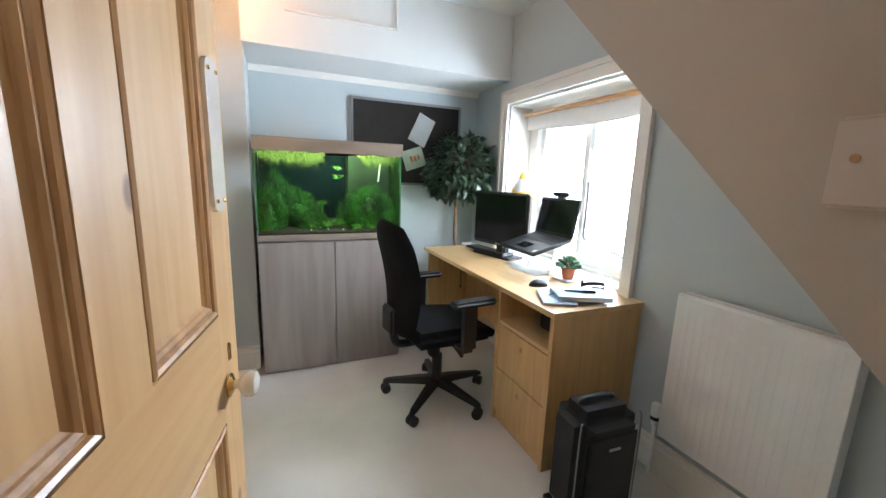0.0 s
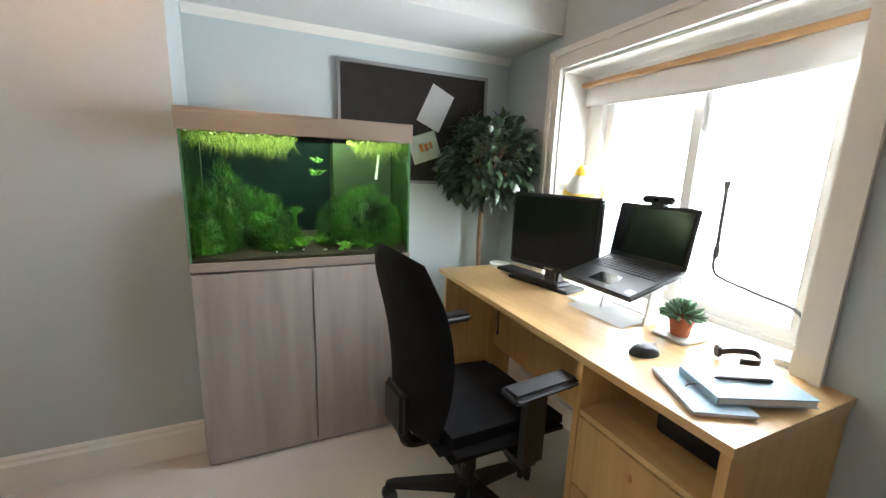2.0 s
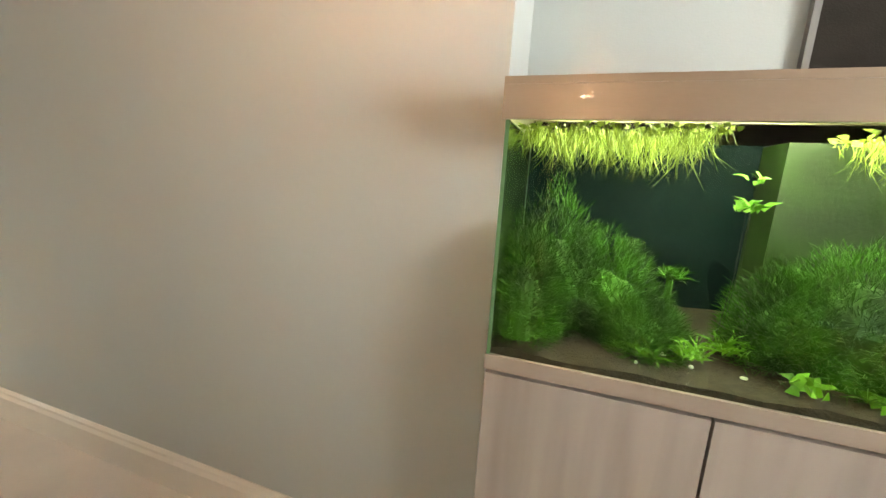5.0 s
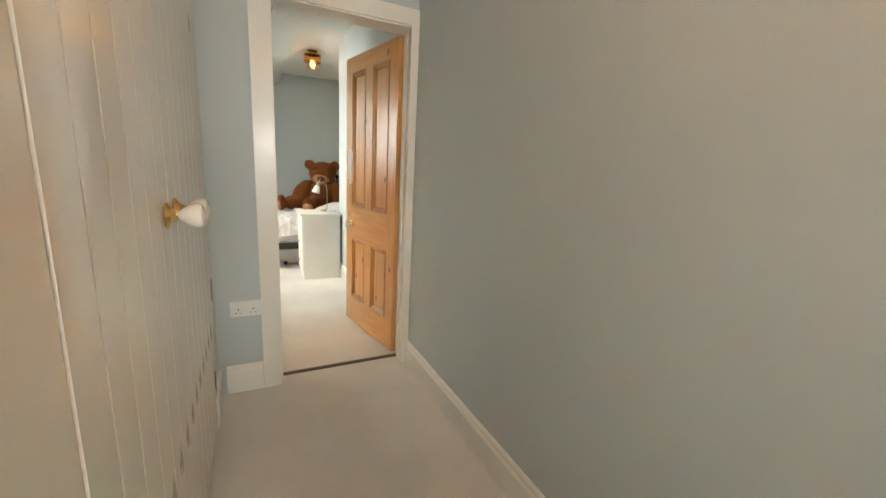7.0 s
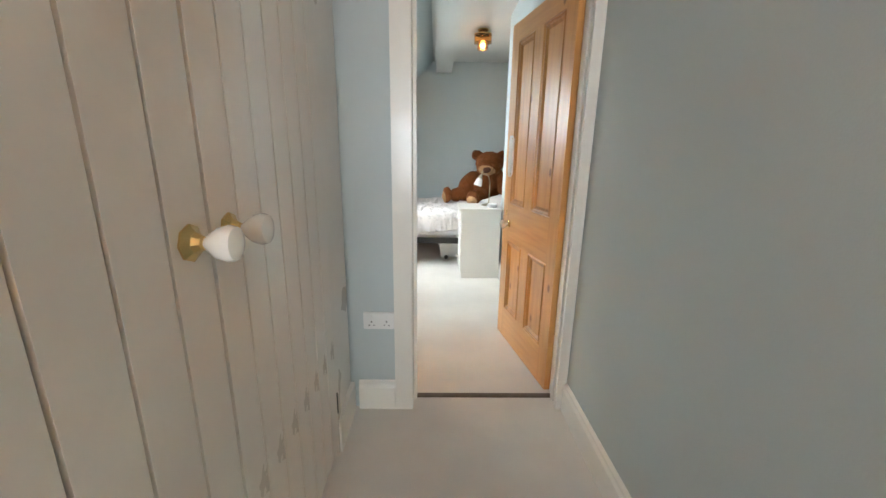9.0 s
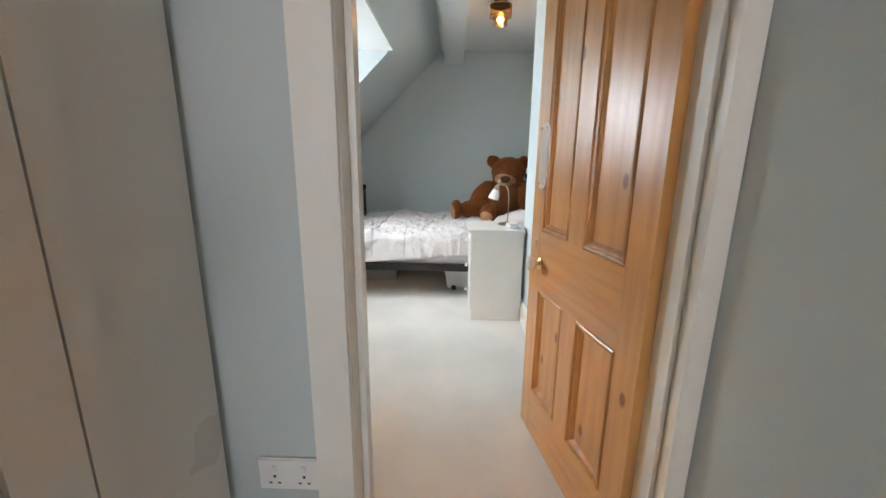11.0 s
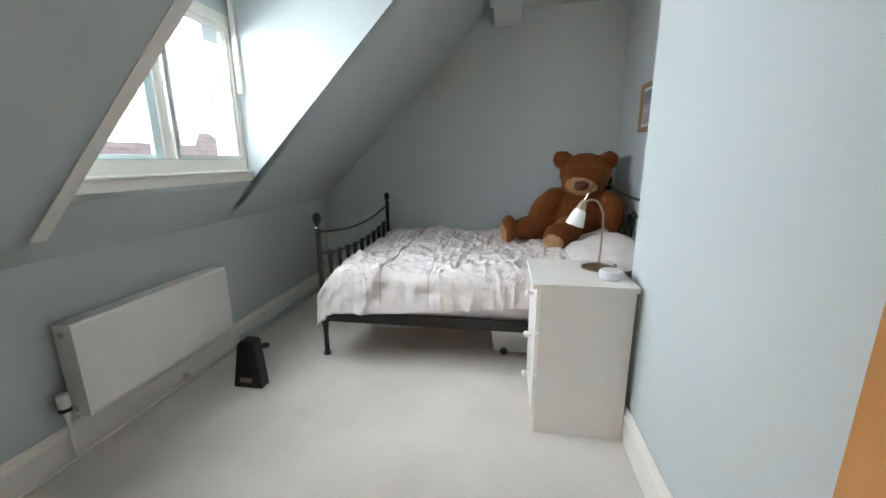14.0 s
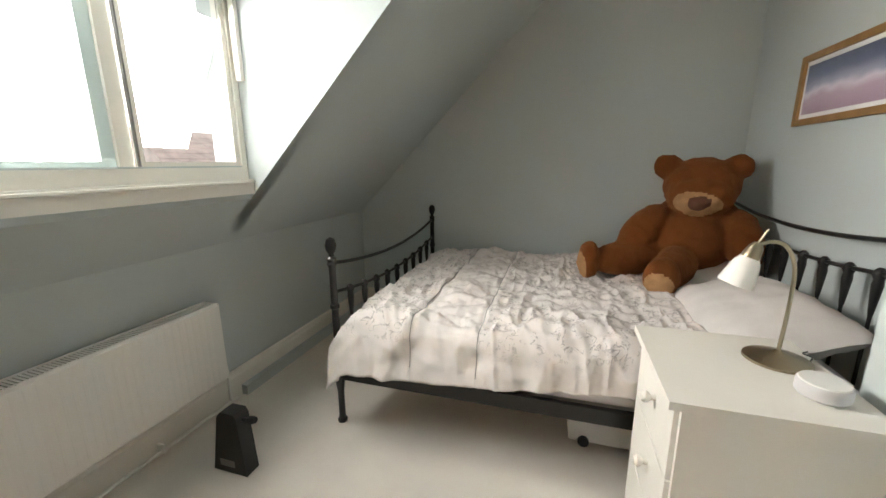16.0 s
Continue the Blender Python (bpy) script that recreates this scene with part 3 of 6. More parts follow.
pine_door("door_2", "waxed pine four-panel door, toned amber for dimmer light, standing wide open in the bedroom", pose(-2.492, 2.752, 0, 0, 0, 190.6), 0.68, 0.92, 0.79, 1.085, 1.335, 0.742, PINE_DIM_Z, PINE_DIM_X, MOULD_DIM, 0.055)

# ---- built-in wardrobe of grooved boards in the passage ----
FRONT = 1.755
wardrobe = thing("built_in_wardrobe", "cream painted built-in wardrobe with tongue and groove doors", "wardrobe")
part("carcass", box((-2.07, -0.282, 0.4, FRONT - 0.045, 0, 2.348)), CREAM, wardrobe)
part("frame", box((-2.10, -2.05, FRONT - 0.045, FRONT - 0.002, 0, 2.348), (-0.72, -0.178, FRONT - 0.045, FRONT - 0.002, 0, 2.348), (-2.05, -0.72, FRONT - 0.045, FRONT - 0.002, 2.12, 2.348)), CREAM, wardrobe, "", 0.003)
part("side_post", box((-2.34, -2.10, 1.60, FRONT - 0.012, 0, 2.348)), CREAM, wardrobe, "", 0.004)
part("plinth", box((-2.34, -2.06, FRONT - 0.012, FRONT + 0.008, 0, 0.15)), TRIM, wardrobe, "", 0.004)
for x0, x1, kx in ((-1.349, -0.722, -1.290), (-2.048, -1.353, -1.408)):
    leaf = part("wardrobe_door", box((x0, x1, FRONT - 0.044, FRONT - 0.0085, 0.06, 2.11)), CREAM, wardrobe)
    n = round((x1 - x0) / 0.105)
    bw = (x1 - x0) / n
    mesh = mesh_of("plank", box((0.0038, bw - 0.0038, -0.0125, 0.0, 0.055, 2.115)), CREAM, 0.0052, False, 2)
    for k in range(n):
        pl = new("plank", mesh)
        pl.parent = leaf
        pl.matrix_basis = pose(x0 + k * bw, FRONT, 0)
    kn = part("knob", lathe([(0.008, 0.0), (0.009, 0.026), (0.016, 0.034), (0.026, 0.048), (0.030, 0.064), (0.027, 0.074), (0.012, 0.080), (0.002, 0.081)], 20, "y"), CERAMIC, leaf, "pale ceramic knob", smooth=True, m=pose(kx, FRONT + 0.002, 1.09))
    part("rose", lathe([(0.030, 0.0), (0.031, 0.004), (0.024, 0.008), (0.018, 0.012), (0.012, 0.022), (0.011, 0.026)], 8, "y"), BRASS, kn, "faceted polished brass rose")
part("hinge", box((-2.052, -2.044, FRONT - 0.002, FRONT + 0.004, 0.20, 0.29)), BLACK, wardrobe)

sock = thing("double_socket", "white double power socket low on the blue wall", "socket", pose(-2.359, 1.885, 0.465))
part("plate", rounded(0.0, 0.010, -0.073, 0.073, -0.043, 0.043, 0.004), WHITEP, sock)
for y in (-0.035, 0.035):
    part("switch", rounded(0.008, 0.014, y - 0.006, y + 0.006, 0.008, 0.026, 0.002), WHITEP, sock)
    # Black blocks on the plate stand in for the dark inside the pin holes.
    part("pin_hole_blocks", box((0.0095, 0.0106, y - 0.003, y + 0.003, -0.008, -0.001), (0.0095, 0.0106, y - 0.014, y - 0.007, -0.024, -0.020), (0.0095, 0.0106, y + 0.007, y + 0.014, -0.024, -0.020)), BLACK, sock)


# ---- radiators ----
def radiator(name, label, m, width, height, depth=0.10, valve_side=1):
    """Panel radiator, back on the local x axis, facing local +y, its foot edge at local z 0."""
    rad = thing(name, label, "radiator", m)
    bm = bmesh.new()
    n = max(6, round(width / 0.033))
    prof = []
    for k in range(n):
        x = -width / 2 + 0.02 + (width - 0.04) * k / n
        s = (width - 0.04) / n
        prof += [(x, depth - 0.004), (x + 0.25 * s, depth - 0.004), (x + 0.38 * s, depth - 0.0031), (x + 0.87 * s, depth - 0.0031)]
    prof = [(-width / 2, depth - 0.004)] + prof + [(width / 2, depth - 0.004)]
    zs = [(0.0, 0.012), (0.012, 0.0), (0.03, 0.0), (height - 0.03, 0.0), (height - 0.012, 0.0), (height, 0.012)]
    grid = [[bm.verts.new((x, (y if 0.02 < z < height - 0.02 else depth - 0.004) - d, z)) for x, y in prof] for z, d in zs]
    for a, b in zip(grid, grid[1:]):
        for k in range(len(prof) - 1):
            bm.faces.new((a[k], a[k + 1], b[k + 1], b[k]))
    front = part("front_panel", bm, RADW, rad, "fluted white enamel panel")
    sol = front.modifiers.new("thickness", "SOLIDIFY")
    sol.thickness = 0.003
    part("back_panel", box((-width / 2, width / 2, 0.022, 0.034, 0, height)), RADW, rad, "", 0.004)
    for x in (-width / 2 - 0.001, width / 2 - 0.003):
        side = part("side_panel", box((x, x + 0.004, 0.022, depth - 0.006, 0.002, height - 0.002)), RADW, rad, "", 0.0015)
        part("plug", lathe([(0.011, 0), (0.011, 0.006), (0.006, 0.008)], 12, "x"), STEEL, side, m=pose(x + (0.004 if x > 0 else -0.008), 0.06, height - 0.04))
    slats = box(*[(-width / 2 + 0.008 + 0.012 * k, -width / 2 + 0.014 + 0.012 * k, 0.036, depth - 0.012, height - 0.006, height - 0.001) for k in range(int((width - 0.016) / 0.012))])
    part("top_grille", slats, RADW, rad, "slotted top grille")
    for x in (-width * 0.3, width * 0.3):
        part("bracket", box((x - 0.015, x + 0.015, 0.0, 0.022, 0.05, height - 0.05)), RADW, rad)
    vx = valve_side * (width / 2 + 0.04)
    v = part("valve", lathe([(0.012, 0.0), (0.012, 0.03), (0.019, 0.032), (0.021, 0.09), (0.017, 0.10), (0.004, 0.104)], 14), WHITEP, rad, "white thermostat head", smooth=True, m=pose(vx, 0.05, 0.02))
    part("band", lathe([(0.0205, 0.028), (0.0212, 0.036), (0.0205, 0.044)], 14), BLACK, v)
    part("tail", tube([(vx, 0.05, 0.03), (vx - valve_side * 0.045, 0.05, 0.03)], 0.009, 10), STEEL, rad)
    return rad, vx


rad1, vx = radiator("radiator", "white panel radiator under the stair slope", pose(EAST - 0.002, 0.884, 0.22, 0, 0, 90), 0.53, 0.635, 0.085, 1)
part("pipe", tube([(vx, 0.05, 0.02), (vx, 0.05, -0.218)], 0.0075, 10), RADW, rad1, smooth=True)
rad2, vx = radiator("radiator", "long white panel radiator on the low bedroom wall", pose(-4.375, KNEE + 0.002, 0.19, 0, 0, 0), 0.85, 0.395, 0.115, 1)
part("pipe", tube(curve_points([(vx, 0.05, 0.02), (vx, 0.05, -0.14), (vx - 0.03, 0.05, -0.165), (vx - 0.1, 0.05, -0.165), (-0.455, 0.05, -0.165), (-0.47, 0.05, -0.15), (-0.47, 0.05, 0.03), (-0.42, 0.05, 0.035)], 5), 0.0075, 8), RADW, rad2, "painted copper pipe", smooth=True)
part("pipe", tube([(vx + 0.9, 0.045, -0.172), (vx - 0.03, 0.045, -0.172)], 0.0075, 8), RADW, rad2, smooth=True)
part("pipe_clip", rounded(-0.12, -0.104, 0.022, 0.062, -0.178, -0.135, 0.003), WHITEP, rad2)


# ---- office: desk ----
desk = thing("desk", "honey-coloured wooden desk with a drawer pedestal under the window", "desk")
part("tabletop", box((1.24, 1.748, 1.355, 2.885, 0.716, 0.74)), DESK, desk, "", 0.003)
part("end_panel", box((1.275, 1.74, 2.855, 2.88, 0, 0.716)), DESK_V, desk, "", 0.002)
part("back_panel", box((1.60, 1.615, 1.80, 2.855, 0.25, 0.716)), DESK_V, desk, "", 0.002)
part("pedestal_side", box((1.246, 1.74, 1.36, 1.382, 0, 0.716)), DESK_V, desk, "", 0.002)
part("pedestal_side", box((1.246, 1.74, 1.778, 1.80, 0, 0.716)), DESK_V, desk, "", 0.002)
part("pedestal_back", box((1.72, 1.738, 1.382, 1.778, 0.05, 0.716)), DESK_V, desk)
part("shelf", box((1.252, 1.72, 1.382, 1.778, 0.545, 0.563)), DESK, desk, "", 0.002)
for z0, z1, k in ((0.305, 0.540, 1), (0.065, 0.300, 0)):
    f = part("drawer_front", box((1.248, 1.266, 1.385, 1.775, z0, z1)), DESK_V, desk, "knotty drawer front with a dark disc for its finger hole", 0.003)
    # Solid dark disc colours in the shade of a finger hole.
    part("finger_hole_disc", lathe([(0.012, 0), (0.0125, 0.001), (0.012, 0.002)], 14, "x"), MOULD, f, m=pose(1.2465, 1.58, z1 - 0.06))
part("plinth", box((1.262, 1.70, 1.384, 1.776, 0, 0.06)), DESK_V, desk)
part("cable", tube(curve_points([(1.30, 2.33, 0.715), (1.29, 2.33, 0.66), (1.295, 2.335, 0.60), (1.29, 2.33, 0.57)], 5), [0.003] * 12 + [0.006] * 4, 6), BLACK, desk, "thin black cable hanging under the top")

whole("storage_box", rounded(1.38, 1.66, 1.40, 1.62, 0.564, 0.655, 0.008), BLACK, "black box file on the pedestal shelf", "box", smooth=True)

# ---- monitor ----
mon = thing("monitor", "black flat-screen monitor switched off on the desk", "monitor", pose(1.635, 2.40, 0.74, 0, 0, 13))
part("casing", rounded(-0.055, -0.025, -0.245, 0.245, 0.085, 0.445, 0.008), BLACK, mon, smooth=True)
part("screen", box((-0.0575, -0.0545, -0.227, 0.227, 0.112, 0.427)), SCREEN, mon)
part("badge", box((-0.0565, -0.0545, -0.03, 0.02, 0.095, 0.101)), STEEL, mon)
part("back_shell", rounded(-0.03, 0.02, -0.17, 0.17, 0.12, 0.36, 0.02), BLACK, mon, smooth=True)
part("neck", rounded(-0.03, 0.03, -0.04, 0.04, 0.01, 0.20, 0.012), BLACK, mon, smooth=True)
part("foot", rounded(-0.07, 0.08, -0.13, 0.24, 0.001, 0.016, 0.007), BLACK, mon, "glossy black foot", smooth=True)

kb = thing("control_bar", "slim black keyboard resting on the monitor foot", "keyboard", pose(1.60, 2.53, 0.757, 0, 0, 10))
part("body", rounded(-0.05, 0.05, -0.21, 0.21, 0.0, 0.016, 0.005), BLACK, kb, smooth=True)
keys = box(*[(-0.04 + 0.018 * r, -0.026 + 0.018 * r, -0.2 + 0.0185 * c, -0.186 + 0.0185 * c, 0.0155, 0.020) for r in range(5) for c in range(21)])
part("keys", keys, BLACK, kb)

# ---- laptop on its stand ----
lap = thing("laptop", "open black laptop raised on a stand in front of the window", "laptop", pose(1.715, 1.985, 0.952))
tilt = Matrix.Rotation(radians(-15), 4, "Y")
base = part("base", rounded(-0.27, 0.0, -0.168, 0.168, -0.014, 0.006, 0.005), BLACK, lap, smooth=True, m=tilt)
part("keys", box(*[(-0.125 + 0.0185 * r, -0.110 + 0.0185 * r, -0.150 + 0.0187 * c, -0.135 + 0.0187 * c, 0.006, 0.009) for r in range(6) for c in range(16)]), BLACK, base)
part("touchpad", box((-0.235, -0.165, -0.05, 0.05, 0.0062, 0.0072)), SCREEN, base)
part("sticker", box((-0.25, -0.225, -0.155, -0.13, 0.0062, 0.0070)), STEEL, base)
lid = part("lid", rounded(-0.008, 0.006, -0.168, 0.168, 0.0, 0.222, 0.004), BLACK, lap, smooth=True, m=Matrix.Rotation(radians(9), 4, "Y"))
part("display", box((-0.0095, -0.0075, -0.155, 0.155, 0.02, 0.208)), SCREEN, lid)
cam_bar = thing("webcam", "black bar webcam clipped on top of the laptop lid", "webcam", pose(1.745, 1.985, 1.172))
part("body", rounded(-0.012, 0.014, -0.068, 0.068, 0.006, 0.036, 0.008), BLACK, cam_bar, smooth=True)
part("clip", rounded(-0.004, 0.02, -0.03, 0.03, -0.03, 0.008, 0.003), BLACK, cam_bar)
part("lens", lathe([(0.008, 0), (0.008, 0.003), (0.005, 0.003)], 14, "x"), SCREEN, cam_bar, m=pose(-0.0145, 0, 0.021))
stand = thing("laptop_stand", "white angled riser holding the laptop above the desk", "stand", pose(1.60, 1.985, 0.741))
for y in (-0.10, 0.10):
    part("side_plate", prism([(0.02, 0.0), (0.10, 0.0), (0.10, 0.190), (0.05, 0.177)], y - 0.004, y + 0.004, "y"), WHITEP, stand, "", 0.002)
part("crossbar", tube([(0.09, -0.10, 0.02), (0.09, 0.10, 0.02)], 0.006, 8), WHITEP, stand, smooth=True)

PAPER = material("white_paper", (0.80, 0.80, 0.78), 0.8, var=0.02, bump=0.05)


def sheet(name, label, m, w, h, mat=None, bend=0.004):
    bm = bmesh.new()
    g = [[bm.verts.new((-w / 2 + w * i / 6, -h / 2 + h * j / 6, bend * math.sin(2.1 * i / 6 + 1.3 * j / 6))) for i in range(7)] for j in range(7)]
    for j in range(6):
        for i in range(6):
            bm.faces.new((g[j][i], g[j][i + 1], g[j + 1][i + 1], g[j + 1][i]))
    bmesh.ops.solidify(bm, geom=bm.faces[:], thickness=0.0008)
    return whole(name, bm, mat or PAPER, label, "paper", m=m, smooth=True)


sheet("paper_sheet", "white sheet of paper lying on the desk", pose(1.60, 2.03, 0.7435, 0, 0, 3), 0.17, 0.27)
sheet("paper_sheet", "white paper pad under the laptop", pose(1.64, 2.13, 0.7455, 0, 0, -8), 0.15, 0.21, bend=0.002)

dish = thing("round_dish", "small white round dish at the desk's end", "dish", pose(1.585, 2.81, 0.741))
part("body", lathe([(0.045, 0.0), (0.055, 0.006), (0.057, 0.026), (0.052, 0.026), (0.050, 0.010), (0.002, 0.008)], 24), WHITEP, dish, smooth=True)

mouse = bmesh.new()
ball((0, 0, 0), (0.052, 0.031, 0.034), mouse, 20, 12)
bmesh.ops.bisect_plane(mouse, geom=mouse.verts[:] + mouse.edges[:] + mouse.faces[:], plane_co=(0, 0, 0), plane_no=(0, 0, -1), clear_outer=True)
bmesh.ops.holes_fill(mouse, edges=mouse.edges[:])
ms = thing("mouse", "black cordless mouse on the desk", "mouse", pose(1.435, 1.725, 0.7405, 0, 0, -8))
part("shell", mouse, BLACK, ms, smooth=True)
part("wheel", lathe([(0.009, -0.004), (0.010, 0), (0.009, 0.004)], 12, "y"), STEEL, ms, m=pose(0.028, 0, 0.026))

# ---- succulent in a clay pot ----
TERRA = material("terracotta", (0.42, 0.14, 0.07), 0.8, var=0.12, scale=20, bump=0.3, fine=150)
SUCC = material("blue_green_succulent", (0.16, 0.30, 0.17), 0.5, var=0.15, scale=30, bump=0.1, each=0.1)
pot = thing("succulent_plant", "small blue-green succulent in a terracotta pot on a saucer", "plant", pose(1.665, 1.775, 0.741))
part("pot", lathe([(0.028, 0.008), (0.038, 0.062), (0.042, 0.063), (0.043, 0.076), (0.038, 0.076), (0.036, 0.066), (0.002, 0.064)], 24), TERRA, pot, smooth=True)
part("saucer", rounded(-0.06, 0.06, -0.06, 0.06, 0.0, 0.008, 0.003), WHITEP, pot, "white square saucer")
rng = random.Random(8)
lf = bmesh.new()
for ring, (cnt, r, up, ln) in enumerate(((14, 0.030, 0.2, 0.045), (12, 0.022, 0.55, 0.045), (9, 0.012, 0.95, 0.04), (6, 0.004, 1.3, 0.03), (16, 0.036, -0.05, 0.035))):
    for k in range(cnt):
        a = 2 * math.pi * (k + 0.5 * ring) / cnt + rng.uniform(-0.2, 0.2)
        e = up + rng.uniform(-0.15, 0.15)
        d = Vector((math.cos(a) * math.cos(e), math.sin(a) * math.cos(e), math.sin(e)))
        p = Vector((r * math.cos(a), r * math.sin(a), 0.078 + 0.01 * ring * (ring < 4)))
        tube([p, p + d * ln * 0.5, p + d * ln * 0.85, p + d * ln], [0.005, 0.007, 0.004, 0.0008], 6, lf)
part("leaves", lf, SUCC, pot, smooth=True)

# ---- notebooks, pen, watch, gooseneck ----
BLUEC = material("pale_blue_cover", (0.34, 0.48, 0.60), 0.45, var=0.04, scale=10, bump=0.1)
nb = thing("ring_notebook", "spiral notebook with a pale cover under the diary", "notebook", pose(1.375, 1.515, 0.741, 0, 0, 62))
part("page_block", box((-0.10, 0.10, -0.07, 0.07, 0.001, 0.010)), PAPER, nb)
part("cover", box((-0.103, 0.103, -0.073, 0.073, 0.0102, 0.012)), BLUEC, nb)
for k in range(16):
    part("ring", tube([(-0.095 + 0.0125 * k + 0.0, 0.073 + 0.006 * math.cos(a), 0.007 + 0.007 * math.sin(a)) for a in np.linspace(0, 6.0, 9)], 0.0009, 5), STEEL, nb)
nb2 = thing("diary", "pale blue hardback diary with a ribbon on the desk", "notebook", pose(1.475, 1.475, 0.754, 0, 0, 66))
part("page_block", box((-0.072, 0.070, -0.122, 0.112, 0.002, 0.018)), PAPER, nb2)
for sp in ((-0.125, 0.115, 0.018, 0.0205), (-0.125, 0.115, 0.0, 0.002), (0.112, 0.116, 0.002, 0.018)):
    part("cover" if sp[1] == 0.115 else "spine", box((-0.075, 0.075, *sp)), BLUEC, nb2, "", 0.0008)
part("ribbon", tube(curve_points([(0.0, 0.116, 0.012), (0.01, 0.135, 0.0), (-0.015, 0.150, -0.010), (-0.01, 0.165, -0.0115)], 4), 0.0016, 5), BLACK, nb2)
pen = thing("pen", "black pen lying on the diary", "pen", pose(1.478, 1.478, 0.780, 0, 0, -28))
part("barrel", lathe([(0.002, -0.07), (0.0045, -0.058), (0.0048, 0.02), (0.0055, 0.022), (0.0055, 0.065), (0.004, 0.07)], 12, "x"), BLACK, pen, smooth=True)
part("clip", box((0.025, 0.062, -0.001, 0.001, 0.0055, 0.0072)), STEEL, pen)
wt = thing("wristwatch", "black wristwatch with a perforated strap on the desk", "watch", pose(1.665, 1.60, 0.741, 0, 0, -40))
part("case", lathe([(0.018, -0.005), (0.020, 0.0), (0.018, 0.006), (0.002, 0.006)], 18, "x"), BLACK, wt, smooth=True, m=pose(-0.045, 0, 0.022))
strap = bmesh.new()
ln = curve_points([(-0.045, 0, 0.006), (0.0, 0.012, 0.014), (0.05, 0.014, 0.016), (0.062, 0.0, 0.010), (0.05, -0.03, 0.004), (0.0, -0.035, 0.003)], 6)
for a, b in zip(ln, ln[1:]):
    v = [strap.verts.new(p) for p in (a, b, b + Vector((0, 0, 0.018)), a + Vector((0, 0, 0.018)))]
    strap.faces.new(v)
bmesh.ops.remove_doubles(strap, verts=strap.verts, dist=1e-5)
bmesh.ops.solidify(strap, geom=strap.faces[:], thickness=0.002)
part("strap", strap, BLACK, wt)
gn = thing("gooseneck_holder", "grey gooseneck holder clamped to the window sill", "holder", pose(0, 0, 0))
part("arm", tube(curve_points([(1.80, 1.515, 0.745), (1.795, 1.515, 0.83), (1.76, 1.51, 0.91), (1.73, 1.60, 0.94), (1.70, 1.70, 0.97), (1.695, 1.722, 1.0), (1.697, 1.722, 1.04)], 6), 0.005, 8), GREYM, gn, smooth=True)
part("collar", tube([(1.697, 1.722, 1.03), (1.698, 1.722, 1.065)], 0.009, 10), GREYM, gn, smooth=True)
part("upper_arm", tube([(1.698, 1.722, 1.065), (1.70, 1.726, 1.26)], 0.006, 8), GREYM, gn, smooth=True)
part("tip", tube([(1.70, 1.726, 1.25), (1.70, 1.726, 1.272)], 0.009, 10), GREYM, gn, smooth=True)
part("clamp", rounded(1.765, 1.83, 1.505, 1.55, 0.739, 0.757, 0.004), STEEL, gn)

YELL = material("yellow_plastic", (0.75, 0.50, 0.04), 0.4, var=0.04)
dl = thing("desk_lamp", "white and yellow cone-shaped lamp on the window sill", "lamp", pose(1.845, 2.50, 0.739))
part("foot", lathe([(0.05, 0), (0.05, 0.012), (0.02, 0.02)], 20), WHITEP, dl, smooth=True)
part("stem", tube([(0, 0, 0.015), (0, 0, 0.44)], 0.007, 8), WHITEP, dl, smooth=True)
sh = part("shade", lathe([(0.090, -0.06), (0.085, -0.045), (0.035, 0.055), (0.018, 0.085), (0.002, 0.09)], 24), WHITEP, dl, smooth=True, m=pose(0, 0, 0.50, 14, -18, 0))
part("rim", lathe([(0.0915, -0.062), (0.0935, -0.05), (0.078, -0.028), (0.076, -0.03)], 24), YELL, sh, "yellow rim band", smooth=True)
part("cap", lathe([(0.037, 0.052), (0.021, 0.083), (0.003, 0.094)], 20), YELL, sh, "yellow cap", smooth=True)

# ---- noticeboard and what is pinned to it ----
BOARD = material("charcoal_felt_board", (0.030, 0.026, 0.023), 0.95, var=0.1, scale=10, bump=0.4, fine=300, spec=0.2)
nbd = thing("noticeboard", "charcoal felt noticeboard in a grey metal frame", "noticeboard", pose(0, ALCOVE - 0.002, 0))
part("felt", box((0.745, 1.575, -0.012, -0.004, 1.215, 1.795)), BOARD, nbd)
for sp in ((0.73, 1.59, 1.795, 1.812), (0.73, 1.59, 1.198, 1.215), (0.73, 0.745, 1.215, 1.795), (1.575, 1.59, 1.215, 1.795)):
    part("frame_bar", box((sp[0], sp[1], -0.022, 0.0, sp[2], sp[3])), GREYM, nbd, "", 0.002)
sheet("pinned_paper", "tilted white paper pinned to the noticeboard", pose(1.267, ALCOVE - 0.018, 1.615, 90, 25, 0), 0.145, 0.22)
PHOTO = material("pale_green_photo", (0.45, 0.52, 0.42), 0.5, var=0.1, scale=14, bump=0)
card = thing("pinned_photo", "pale green greeting card with a small orange motif on the noticeboard", "card", pose(1.205, ALCOVE - 0.020, 1.40, 90, -19, 0))
part("card", box((-0.085, 0.085, -0.075, 0.075, 0, 0.001)), PHOTO, card)
ORN = material("orange_print", (0.5, 0.2, 0.05), 0.6, var=0.2, scale=30, bump=0)
part("motif", box((-0.03, -0.008, -0.02, 0.025, 0.001, 0.0018), (0.0, 0.022, -0.022, 0.018, 0.001, 0.0018), (0.03, 0.048, -0.016, 0.02, 0.001, 0.0018)), ORN, card)
sheet("pinned_paper", "grey leaflet pinned beside the plant", pose(1.34, ALCOVE - 0.016, 1.33, 90, 30, 0), 0.09, 0.16, PHOTO)

